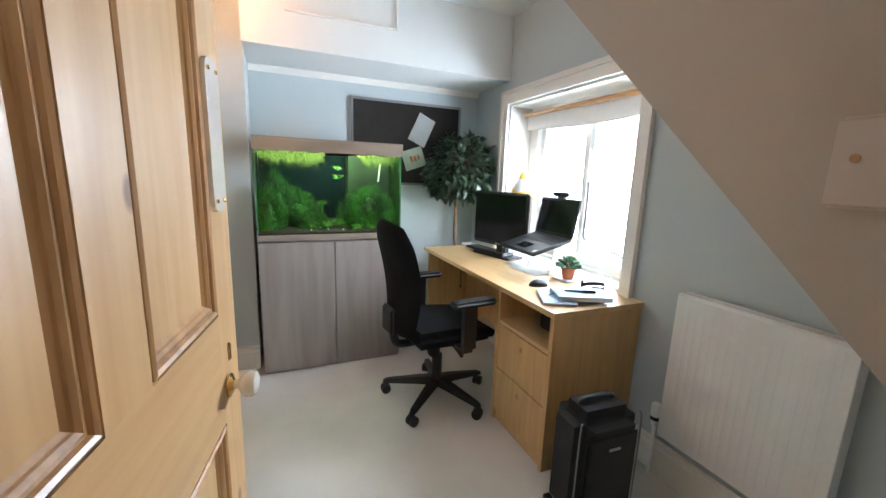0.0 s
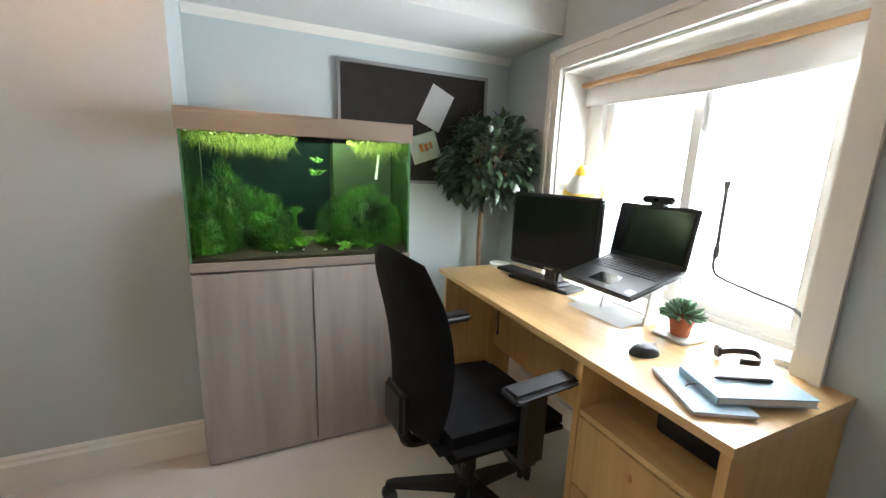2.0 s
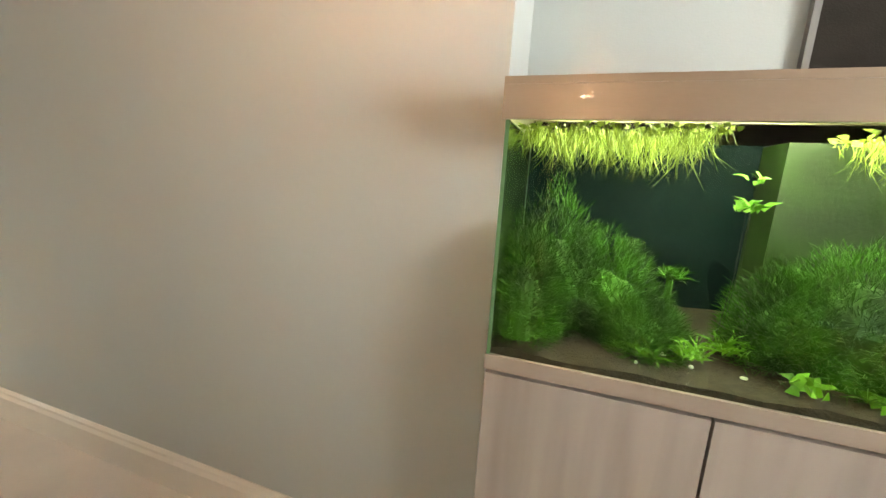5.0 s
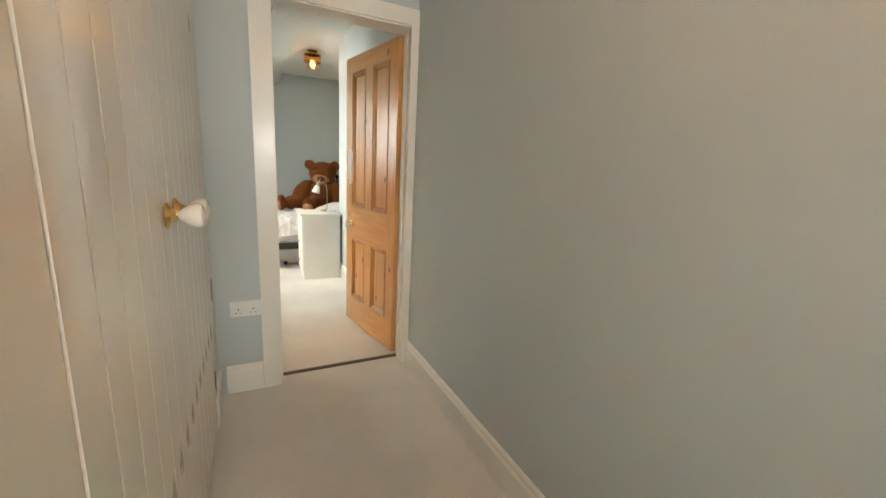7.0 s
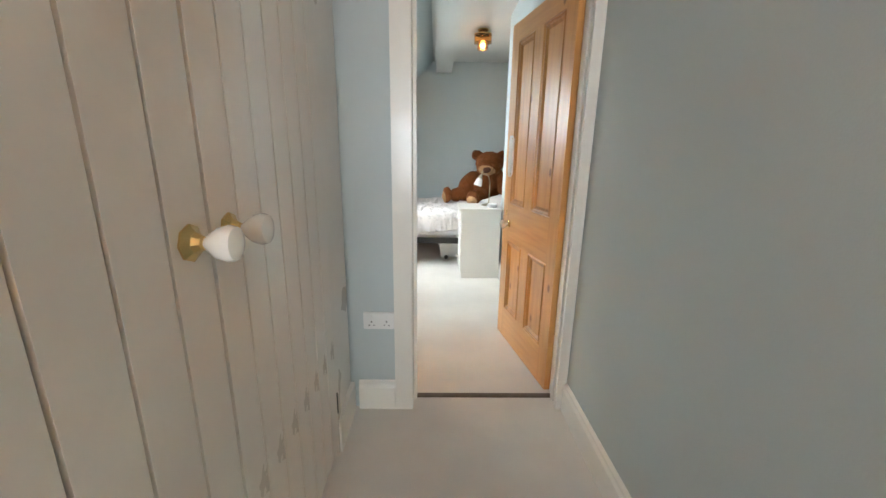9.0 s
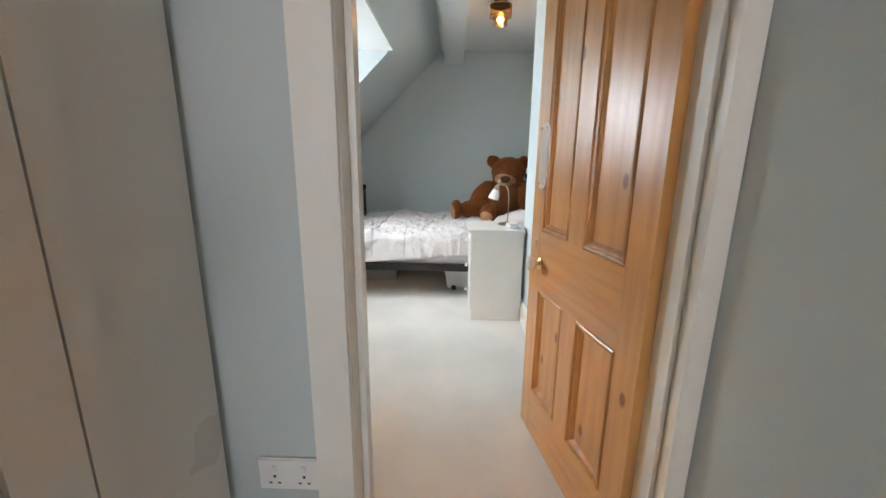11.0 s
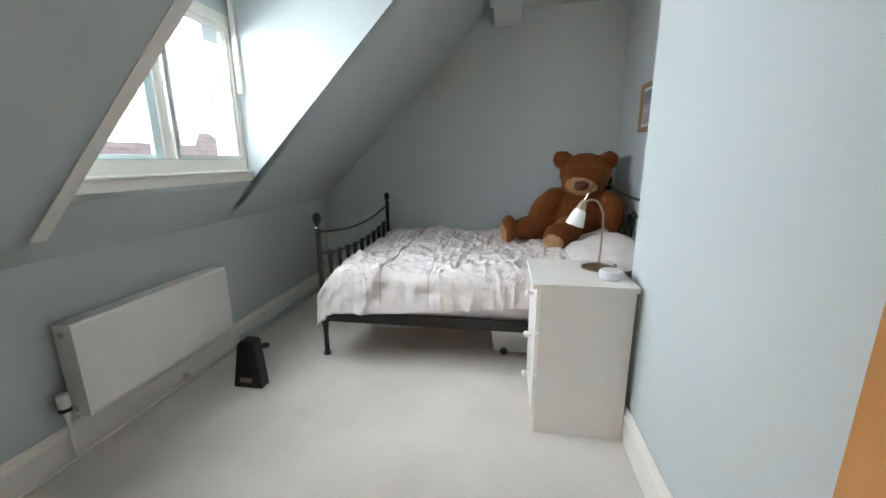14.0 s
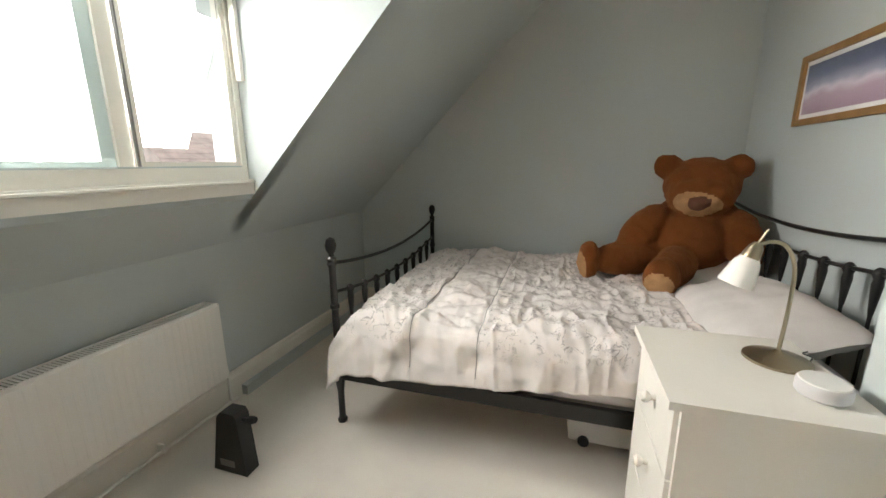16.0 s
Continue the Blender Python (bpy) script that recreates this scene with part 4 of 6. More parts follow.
# ---- ball-headed artificial tree ----
LEAF = material("dark_glossy_leaf", (0.050, 0.085, 0.042), 0.3, var=0.25, scale=25, bump=0.05, spec=0.6)
TRUNK = material("smooth_twig_bark", (0.32, 0.20, 0.11), 0.7, var=0.12, scale=20, bump=0.3, fine=60)
bay = thing("potted_tree", "artificial bay tree with a round dark leafy crown in a pot", "plant", pose(1.54, 2.975, 0))
part("pot", lathe([(0.075, 0.0), (0.10, 0.20), (0.105, 0.20), (0.105, 0.225), (0.095, 0.225), (0.09, 0.20), (0.002, 0.195)], 24), BLACK, bay, smooth=True)
part("trunk", tube(curve_points([(0, 0, 0.19), (0.012, -0.005, 0.5), (-0.004, 0.004, 0.85), (0.0, -0.01, 1.25)], 6), 0.013, 10), TRUNK, bay, smooth=True)
rng = random.Random(21)
cr, tw = bmesh.new(), bmesh.new()
made = 0
while made < 900:
    v = Vector((rng.gauss(0, 1), rng.gauss(0, 1), rng.gauss(0, 1))).normalized()
    rad = 0.262 * (0.45 + 0.55 * rng.random() ** 0.45) * (1 + 0.10 * math.sin(5 * v.x + 3 * v.z) * math.sin(4 * v.y))
    p = Vector((-0.005, -0.085, 1.325)) + Vector((v.x * rad, v.y * rad * 0.95, v.z * rad * 0.92))
    if p.y > 0.085 or p.x > 0.18 or (v.z < -0.75 and rng.random() < 0.6):
        continue
    if made < 60:
        tube([(0, -0.02, 1.12 + 0.2 * rng.random()), Vector((p.x * 0.5, p.y * 0.5 - 0.02, (p.z + 1.2) / 2)), p], [0.004, 0.003, 0.0015], 5, tw)
    out = (v + Vector((rng.uniform(-0.7, 0.7), rng.uniform(-0.7, 0.7), rng.uniform(-0.8, 0.35)))).normalized()
    side = out.cross(Vector((rng.uniform(-0.4, 0.4), rng.uniform(-0.4, 0.4), 1))).normalized()
    nrm = side.cross(out)
    L, W = rng.uniform(0.05, 0.085), rng.uniform(0.013, 0.021)
    mid = [p, p + out * L * 0.33 - nrm * 0.002, p + out * L * 0.68 - nrm * 0.008, p + out * L - nrm * 0.022]
    wid = [0.0015, W, W * 0.82, 0.0]
    c = [cr.verts.new(q) for q in mid]
    l = [cr.verts.new(q + side * w + nrm * 0.25 * w) for q, w in zip(mid[:3], wid)]
    r = [cr.verts.new(q - side * w + nrm * 0.25 * w) for q, w in zip(mid[:3], wid)]
    for k in range(2):
        cr.faces.new((c[k], c[k + 1], l[k + 1], l[k])), cr.faces.new((c[k], r[k], r[k + 1], c[k + 1]))
    cr.faces.new((c[2], c[3], l[2])), cr.faces.new((c[2], r[2], c[3]))
    made += 1
part("crown", cr, LEAF, bay, "crown of pointed dark green leaves", smooth=True)
part("twig_tangle", tw, TRUNK, bay)

# ---- aquarium cabinet and tank ----
X0, X1, Y0, Y1 = 0.105, 0.982, 2.645, 3.062
cab = thing("aquarium_cabinet", "grey driftwood-laminate cabinet with two doors under the aquarium", "cabinet")
part("body", box((X0 + 0.006, X1 - 0.006, Y0 + 0.045, Y1, 0.0, 0.855), (X0 + 0.006, X0 + 0.022, Y0 + 0.021, Y0 + 0.045, 0.0, 0.855), (X1 - 0.022, X1 - 0.006, Y0 + 0.021, Y0 + 0.045, 0.0, 0.855), (X0 + 0.022, X1 - 0.022, Y0 + 0.021, Y0 + 0.045, 0.0, 0.03)), ASH, cab, "", 0.002)
for a, b in ((X0 + 0.003, 0.545), (0.551, X1 - 0.003)):
    part("cabinet_door", box((a, b, Y0 + 0.002, Y0 + 0.02, 0.018, 0.848)), ASH, cab, "grey wood-grain door", 0.0015)
tank = thing("aquarium", "planted glass aquarium with a bronze hood, lit green inside", "aquarium", pose(0, 0, 0))
BAND = material("taupe_trim", (0.30, 0.25, 0.21), 0.4, var=0.05, stretch=(0.6, 4, 4), bump=0.04)
part("base_frame", box((X0, X1, Y0, Y0 + 0.02, 0.857, 0.892), (X0, X1, Y1 - 0.02, Y1, 0.857, 0.892), (X0, X0 + 0.02, Y0 + 0.02, Y1 - 0.02, 0.857, 0.892), (X1 - 0.02, X1, Y0 + 0.02, Y1 - 0.02, 0.857, 0.892), (X0 + 0.02, X1 - 0.02, Y0 + 0.02, Y1 - 0.02, 0.857, 0.866)), BAND, tank, "", 0.002)
hd = part("hood", box((X0 - 0.004, X1 + 0.004, Y0 - 0.004, Y1 + 0.002, 1.4515, 1.466)), HOOD, tank, "bronze-grey hood lid", 0.0015)
for sp in ((X0 - 0.004, X1 + 0.004, Y0 - 0.004, Y0 + 0.012), (X0 - 0.004, X1 + 0.004, Y1 - 0.012, Y1 + 0.002), (X0 - 0.004, X0 + 0.012, Y0 + 0.012, Y1 - 0.012), (X1 - 0.012, X1 + 0.004, Y0 + 0.012, Y1 - 0.012)):
    part("hood_side", box((*sp, 1.388, 1.451)), HOOD, hd, "", 0.0015)
lamp("aquarium_light", "AREA", look((0.5 * (X0 + X1), Y0 + 0.17, 1.445), (0.5 * (X0 + X1), Y0 + 0.19, 0.9)), 7, (0.92, 1.0, 0.76), 0.75, 0.12)
AQGL = glass("aquarium_glass", (0.86, 1.0, 0.80))
AQGL.node_tree.nodes["Principled BSDF"].inputs["IOR"].default_value = 1.2
# Green metallic mirror stands in for the reflection inside the water-filled tank.
AQSIDE = material("mirror_side_glass", (0.16, 0.30, 0.11), 0.12, 0.9, var=0.1, scale=8, bump=0.0)
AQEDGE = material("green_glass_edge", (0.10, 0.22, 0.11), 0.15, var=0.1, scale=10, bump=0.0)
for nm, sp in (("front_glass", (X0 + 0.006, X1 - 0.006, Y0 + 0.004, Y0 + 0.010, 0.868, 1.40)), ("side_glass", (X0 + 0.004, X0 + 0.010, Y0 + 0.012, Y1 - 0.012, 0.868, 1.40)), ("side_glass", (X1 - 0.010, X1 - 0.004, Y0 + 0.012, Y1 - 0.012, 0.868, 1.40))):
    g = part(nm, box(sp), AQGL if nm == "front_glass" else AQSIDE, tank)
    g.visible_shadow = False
for x in (X0 + 0.0035, X1 - 0.0115):
    part("corner_seal", box((x, x + 0.008, Y0 + 0.0015, Y0 + 0.0038, 0.893, 1.387)), AQEDGE, tank, "green-tinted glass edge")
part("back_wall", box((X0 + 0.012, X1 - 0.012, Y1 - 0.012, Y1 - 0.006, 0.868, 1.44)), material("dark_teal_backing", (0.004, 0.014, 0.016), 0.75, var=0.2, scale=5, bump=0.0, spec=0.1), tank, "dark teal back panel")
part("filter_box", box((X1 - 0.30, X1 - 0.285, Y1 - 0.14, Y1 - 0.013, 0.90, 1.385), (X1 - 0.285, X1 - 0.014, Y1 - 0.14, Y1 - 0.128, 0.90, 1.385)), material("filter_green", (0.022, 0.048, 0.010), 0.5, var=0.25, scale=9, bump=0.2), tank, "algae-tinted internal filter box", 0.003)
part("tube_light", tube([(X0 + 0.06, Y0 + 0.16, 1.432), (X1 - 0.12, Y0 + 0.16, 1.432)], 0.009, 10), glowing("aquarium_tube", (0.93, 1.0, 0.80), 20), tank, "white fluorescent tube")
part("inlet_pipe", tube([(0.90, Y1 - 0.16, 1.34), (0.885, Y1 - 0.16, 1.22)], 0.006, 8), WHITEP, tank)
gv = bmesh.new()
N, M = 40, 20
gz = lambda x, y: 0.905 + 0.045 * (y - Y0) / (Y1 - Y0) + 0.012 * noise.noise((x * 9, y * 9, 1.0)) + 0.003 * noise.noise((x * 60, y * 60, 2.0))
grid = [[gv.verts.new((x, y, gz(x, y))) for x in np.linspace(X0 + 0.011, X1 - 0.011, N)] for y in np.linspace(Y0 + 0.0105, Y1 - 0.013, M)]
low = [[gv.verts.new((v.co.x, v.co.y, 0.868)) for v in row] for row in (grid[0], grid[-1])]
for a, b in zip(grid, grid[1:]):
    for k in range(N - 1):
        gv.faces.new((a[k], a[k + 1], b[k + 1], b[k]))
for k in range(N - 1):
    gv.faces.new((low[0][k], low[0][k + 1], grid[0][k + 1], grid[0][k]))
part("gravel", gv, material("dark_soil_gravel", (0.035, 0.022, 0.012), 0.95, var=0.3, scale=60, bump=0.9, fine=220), tank, "dark soil bed", smooth=True)
MOSS = material("bright_moss", (0.048, 0.185, 0.002), 0.7, var=0.35, scale=9, bump=0.1, second=(0.006, 0.034, 0.001))
ROOT = material("yellow_floating_roots", (0.30, 0.38, 0.055), 0.6, var=0.2, scale=40, bump=0.1)
LIME = material("lime_leaf", (0.13, 0.36, 0.02), 0.5, var=0.2, scale=30, bump=0.1)


def strands(bm, p, d, length, width, rng, droop=0.0):
    """One thin bent blade."""
    d = d.normalized()
    s = d.cross(Vector((rng.uniform(-1, 1), rng.uniform(-1, 1), 0.3))).normalized() * width
    q = p + d * length * 0.55
    e = p + d * length + Vector((rng.uniform(-0.3, 0.3) * length, rng.uniform(-0.3, 0.3) * length, -droop * length))
    v = [bm.verts.new(c) for c in (p - s, p + s, q + s * 0.8, q - s * 0.8, e)]
    bm.faces.new((v[0], v[1], v[2], v[3])), bm.faces.new((v[3], v[2], v[4]))


rng = random.Random(5)
for cx, cy, cz, rx, ry, rz in ((0.205, 2.84, 0.94, 0.15, 0.13, 0.30), (0.335, 2.86, 0.93, 0.16, 0.12, 0.225), (0.165, 2.75, 0.93, 0.085, 0.09, 0.24), (0.425, 2.80, 0.92, 0.10, 0.10, 0.10), (0.80, 2.80, 0.93, 0.14, 0.11, 0.27), (0.715, 2.83, 0.93, 0.13, 0.10, 0.20), (0.885, 2.78, 0.93, 0.09, 0.09, 0.20)):
    mound = bmesh.new()
    ball((cx, cy, cz), (rx * 0.66, ry * 0.66, rz * 0.66), mound, 18, 12)
    for v in mound.verts:
        v.co += (v.co - Vector((cx, cy, cz))) * 0.18 * noise.noise(v.co * 22)
    for k in range(5200):
        v = Vector((rng.gauss(0, 1), rng.gauss(0, 1), abs(rng.gauss(0, 1)) - 0.15)).normalized()
        r = 0.66 + 0.32 * rng.random() ** 0.6 + 0.22 * noise.noise(v * 2.6 + Vector((cx * 9, 0, 0)))
        p = Vector((cx + v.x * rx * r, cy + v.y * ry * r, cz + v.z * rz * r))
        if not (X0 + 0.018 < p.x < X1 - 0.018 and Y0 + 0.03 < p.y < Y1 - 0.02):
            continue
        strands(mound, p, v + Vector((rng.uniform(-0.7, 0.7), rng.uniform(-0.7, 0.7), rng.uniform(-0.3, 0.9))), rng.uniform(0.014, 0.038), 0.0008, rng)
    part("moss_mound", mound, MOSS, tank, "dense green moss mound")
fl = bmesh.new()
for k in range(2600):
    x = rng.uniform(X0 + 0.03, 0.50) if rng.random() < 0.68 else rng.uniform(0.76, X1 - 0.03)
    y = rng.uniform(Y0 + 0.025, Y1 - 0.10)
    ln = rng.uniform(0.015, 0.075) * (0.35 + 2.2 * abs(noise.noise((x * 17, y * 9, 0.0))))
    strands(fl, Vector((x, y, 1.386 - 0.012 * rng.random())), Vector((rng.uniform(-0.5, 0.5), rng.uniform(-0.4, 0.4), -1)), ln, 0.0009, rng)
for k in range(500):
    x = rng.uniform(X0 + 0.02, 0.52) if rng.random() < 0.68 else rng.uniform(0.74, X1 - 0.03)
    y = rng.uniform(Y0 + 0.02, Y1 - 0.10)
    a = rng.uniform(0, 6.28)
    strands(fl, Vector((x, y, 1.378 + 0.012 * rng.random())), Vector((math.cos(a), math.sin(a), rng.uniform(-0.3, 0.4))), rng.uniform(0.010, 0.022), 0.005, rng)
part("floating_plants", fl, ROOT, tank, "yellow-green floating plants with trailing roots")
for nm, cx, cy, cz, cnt, ln, wd in (("stem_plant", 0.585, 2.80, 1.24, 22, 0.03, 0.006), ("stem_plant", 0.60, 2.82, 1.30, 10, 0.02, 0.005), ("grass_plant", 0.52, 2.74, 0.935, 40, 0.06, 0.003), ("grass_plant", 0.60, 2.78, 0.94, 36, 0.06, 0.003), ("leafy_plant", 0.70, 2.70, 0.925, 16, 0.035, 0.010), ("grass_plant", 0.43, 2.72, 0.93, 30, 0.05, 0.003), ("leafy_plant", 0.80, 2.69, 0.922, 12, 0.03, 0.009), ("moss_tuft", 0.50, 2.92, 1.06, 90, 0.04, 0.002), ("moss_tuft", 0.40, 2.95, 1.12, 110, 0.04, 0.002)):
    bm = bmesh.new()
    for k in range(cnt):
        a = rng.uniform(0, 6.28)
        p = Vector((cx + rng.uniform(-0.02, 0.02), cy + rng.uniform(-0.02, 0.02), cz + rng.uniform(-0.008, 0.008)))
        strands(bm, p, Vector((math.cos(a), math.sin(a), rng.uniform(0.1, 1.6))), ln * rng.uniform(0.6, 1.2), wd, rng, 0.2)
    if nm == "stem_plant":
        st = part("stem", tube([(cx, cy + 0.03, gz(cx, cy + 0.03)), (cx + 0.01, cy + 0.02, (cz + 0.95) / 2), (cx, cy, cz)], 0.0007, 5), BLACK, tank)
    if nm == "moss_tuft":
        tube([(cx, cy, gz(cx, cy)), (cx, cy, cz)], 0.008, 6, bm)
    part(nm, bm, MOSS if nm == "moss_tuft" else LIME, tank)
for k in range(4):
    cx, cy = 0.42 + 0.06 * k + rng.uniform(-0.02, 0.02), Y0 + rng.uniform(0.03, 0.12)
    st = ball((cx, cy, gz(cx, cy) + 0.002), (rng.uniform(0.004, 0.008), 0.005, 0.004), None, 8, 6)
    part("pebble", st, PAPER, tank)

# ---- swivel chair ----
ch = thing("office_chair", "black fabric swivel office chair with armrests and five castors", "chair", pose(1.035, 2.075, 0, 0, 0, 6))
for k in range(5):
    a = radians(8 - 6 + 72 * k)
    d = Vector((math.cos(a), math.sin(a), 0))
    s = Vector((-d.y, d.x, 0))
    bm = bmesh.new()
    secs = [(0.03, 0.026, 0.085, 0.135), (0.12, 0.024, 0.082, 0.122), (0.29, 0.017, 0.068, 0.092), (0.315, 0.013, 0.066, 0.082)]
    rings = [[bm.verts.new(d * r + s * w * q + Vector((0, 0, z))) for q, z in ((-1, z0), (1, z0), (0.75, z1), (-0.75, z1))] for r, w, z0, z1 in secs]
    for p, q in zip(rings, rings[1:]):
        for i in range(4):
            bm.faces.new((p[i], p[(i + 1) % 4], q[(i + 1) % 4], q[i]))
    bm.faces.new(rings[0][::-1]), bm.faces.new(rings[-1])
    lg = part("leg", bm, BLACK, ch, "", 0.004)
    wm = Matrix.Translation(d * 0.30 + Vector((0, 0, 0.028))) @ Matrix.Rotation(a + 0.7 * math.sin(3 * k + 1), 4, "Z")
    cs = part("castor", lathe([(0.010, -0.026), (0.026, -0.024), (0.028, -0.018), (0.028, -0.006), (0.020, -0.004), (0.020, 0.004), (0.028, 0.006), (0.028, 0.018), (0.026, 0.024), (0.010, 0.026)], 18, "y"), BLACK, lg, "twin-wheel castor", smooth=True, m=wm)
part("hub", lathe([(0.032, 0.075), (0.045, 0.085), (0.045, 0.125), (0.034, 0.142), (0.029, 0.15)], 18), BLACK, ch, smooth=True)
part("gas_column", lathe([(0.029, 0.14), (0.029, 0.27), (0.024, 0.272), (0.016, 0.275), (0.016, 0.37), (0.016, 0.372)], 16), BLACK, ch, smooth=True)
mech = part("mechanism", rounded(-0.13, 0.10, -0.085, 0.085, 0.345, 0.405, 0.015), BLACK, ch, smooth=True)
for y, x in ((-0.16, 0.03), (0.16, 0.0)):
    part("lever", tube([(x, 0.6 * y, 0.365), (x, y, 0.355), (x, y * 1.35, 0.345)], [0.005, 0.006, 0.012], 8), BLACK, mech, smooth=True)
part("adjuster_knob", lathe([(0.024, -0.02), (0.028, -0.012), (0.028, 0.012), (0.024, 0.02)], 14, "y"), BLACK, mech, smooth=True, m=pose(-0.09, -0.115, 0.35))
seat = rounded(-0.235, 0.245, -0.245, 0.245, 0.405, 0.495, 0.04, 4)
bmesh.ops.subdivide_edges(seat, edges=seat.edges[:], cuts=1, use_grid_fill=True)
for v in seat.verts:
    q = (v.co.x / 0.245) ** 2 + (v.co.y / 0.245) ** 2
    v.co.z += 0.012 * (1 - min(1, q)) * (v.co.z > 0.45) - 0.035 * max(0, v.co.x - 0.15) / 0.095 * (v.co.z > 0.45)
    v.co.y *= 1 - 0.12 * max(0, -v.co.x) / 0.235
part("seat", seat, FABRIC, ch, "padded black fabric seat", smooth=True)
back = bmesh.new()
nu, nv = 17, 19
faces = []
for sgn in (1, -1):
    g = []
    for j in range(nv):
        t = j / (nv - 1)
        half = 0.140 + 0.085 * math.sin(min(1, t * 1.15) * math.pi * 0.62) - 0.06 * max(0, t - 0.82) / 0.18
        row = []
        for i in range(nu):
            u = -1 + 2 * i / (nu - 1)
            edge = (1 - abs(u) ** 4) ** 0.5 * (1 - abs(2 * t - 1) ** 8) ** 0.5
            x = -0.265 - 0.055 * t + 0.03 * math.sin(t * 3.6) + 0.045 * u * u + (0.034 if sgn > 0 else -0.03) * edge
            z = 0.445 + 0.610 * t - 0.03 * u * u * (t > 0.5) * (t - 0.5) * 2
            row.append(back.verts.new((x, u * half, z)))
        g.append(row)
    for a, b in zip(g, g[1:]):
        for i in range(nu - 1):
            q = (a[i], a[i + 1], b[i + 1], b[i])
            back.faces.new(q if sgn > 0 else q[::-1])
bmesh.ops.remove_doubles(back, verts=back.verts, dist=1e-4)
bk = part("backrest", back, FABRIC, ch, "tall curved black fabric backrest", smooth=True)
part("back_cover", rounded(-0.312, -0.282, -0.07, 0.07, 0.45, 0.60, 0.013), BLACK, bk, "black plastic lower cover", smooth=True)
part("back_strut", tube(curve_points([(-0.10, 0, 0.375), (-0.20, 0, 0.372), (-0.262, 0, 0.40), (-0.285, 0, 0.55)], 5), 0.022, 8), BLACK, ch, smooth=True)
for s in (-1, 1):
    y = s * 0.29
    arm = part("arm_post", box((-0.02, 0.055, y - 0.014, y + 0.014, 0.42, 0.645)), BLACK, ch, "", 0.01)
    part("arm_bracket", box((-0.01, 0.045, min(y, s * 0.16), max(y, s * 0.16), 0.395, 0.415)), BLACK, arm, "", 0.004)
    part("arm_pad", rounded(-0.09, 0.165, y - 0.042, y + 0.042, 0.645, 0.677, 0.014, 3), BLACK, arm, "moulded black arm pad", smooth=True)

# ---- cabin bag ----
BAG = material("black_nylon", (0.012, 0.012, 0.013), 0.75, var=0.15, scale=18, bump=0.5, fine=500)
case = thing("suitcase", "black soft-sided cabin suitcase standing against the desk", "suitcase", pose(1.30, 1.15, 0, 0, 0, -3))
body = rounded(-0.14, 0.14, -0.105, 0.095, 0.02, 0.468, 0.05, 5)
part("body", body, BAG, case, smooth=True)
part("front_pocket", rounded(-0.112, 0.112, -0.110, -0.085, 0.06, 0.40, 0.03, 4), BAG, case, smooth=True)
for x in (-0.1385, 0.1385):
    part("piping", tube(curve_points([(x, -0.085, 0.06), (x, -0.085, 0.40), (x * 0.93, -0.08, 0.447)], 5), 0.0032, 6), GREYM, case, "thin grey piping", smooth=True)
part("badge", rounded(-0.025, 0.025, -0.1145, -0.109, 0.335, 0.346, 0.002), STEEL, case, "small silver badge")
part("top_handle", tube(curve_points([(-0.07, 0, 0.464), (-0.06, 0, 0.482), (0.06, 0, 0.482), (0.07, 0, 0.464)], 5), 0.010, 8), BLACK, case, smooth=True)
for x in (-0.13, 0.13):
    part("wheel", lathe([(0.012, -0.012), (0.02, -0.01), (0.02, 0.01), (0.012, 0.012)], 14, "x"), BLACK, case, smooth=True, m=pose(x, 0.06, 0.0205))
    part("foot", rounded(x - 0.02, x + 0.02, -0.085, -0.05, 0.0, 0.03, 0.005), BLACK, case)

# ---- amber ceiling lamps ----
AMBER = glass("amber_glass", (0.95, 0.62, 0.28), 0.05)


def ceiling_lamp(m, label):
    lp = thing("ceiling_lamp", label, "ceiling lamp", m, "amber ceiling lamps")
    part("rose", lathe([(0.055, 0.0), (0.055, -0.012), (0.04, -0.022), (0.012, -0.026)], 24), BRASS, lp, smooth=True)
    part("stem", tube([(0, 0, -0.02), (0, 0, -0.06)], 0.007, 8), BRASS, lp, smooth=True)
    sh = part("shade", lathe([(0.088, -0.045), (0.088, -0.125), (0.055, -0.128), (0.055, -0.185), (0.050, -0.185), (0.050, -0.122), (0.083, -0.118), (0.083, -0.045)], 28), AMBER, lp, "stepped amber glass shade", smooth=True)
    sh.visible_shadow = False
    part("band", lathe([(0.0895, -0.042), (0.0895, -0.05), (0.086, -0.05), (0.086, -0.042)], 28), BRASS, lp, smooth=True)
    bl = part("bulb", ball((0, 0, -0.145), (0.020, 0.020, 0.028), None, 14, 10), glowing("filament_bulb", (1.0, 0.52, 0.16), 30), lp, "glowing filament bulb", smooth=True)
    bl.visible_shadow = False
    return lp


ceiling_lamp(pose(-0.1, 2.40, 2.349), "brass and amber glass ceiling lamp in the passage")
ceiling_lamp(pose(0.25, -1.1, 2.349), "brass and amber glass ceiling lamp on the landing")
ceiling_lamp(pose(-4.95, 2.60, 2.419), "brass and amber glass ceiling lamp over the bedroom")


# ---- bedroom: iron bedstead ----
IRON = material("black_iron", (0.010, 0.010, 0.011), 0.32, 0.3, var=0.1, bump=0.08, fine=120, coat=0.3)
BX0, BX1, BY0, BY1 = -6.30, -4.91, 1.165, 3.125
bed = thing("bedstead", "black iron double bedstead with turned posts and curved rails", "bed")


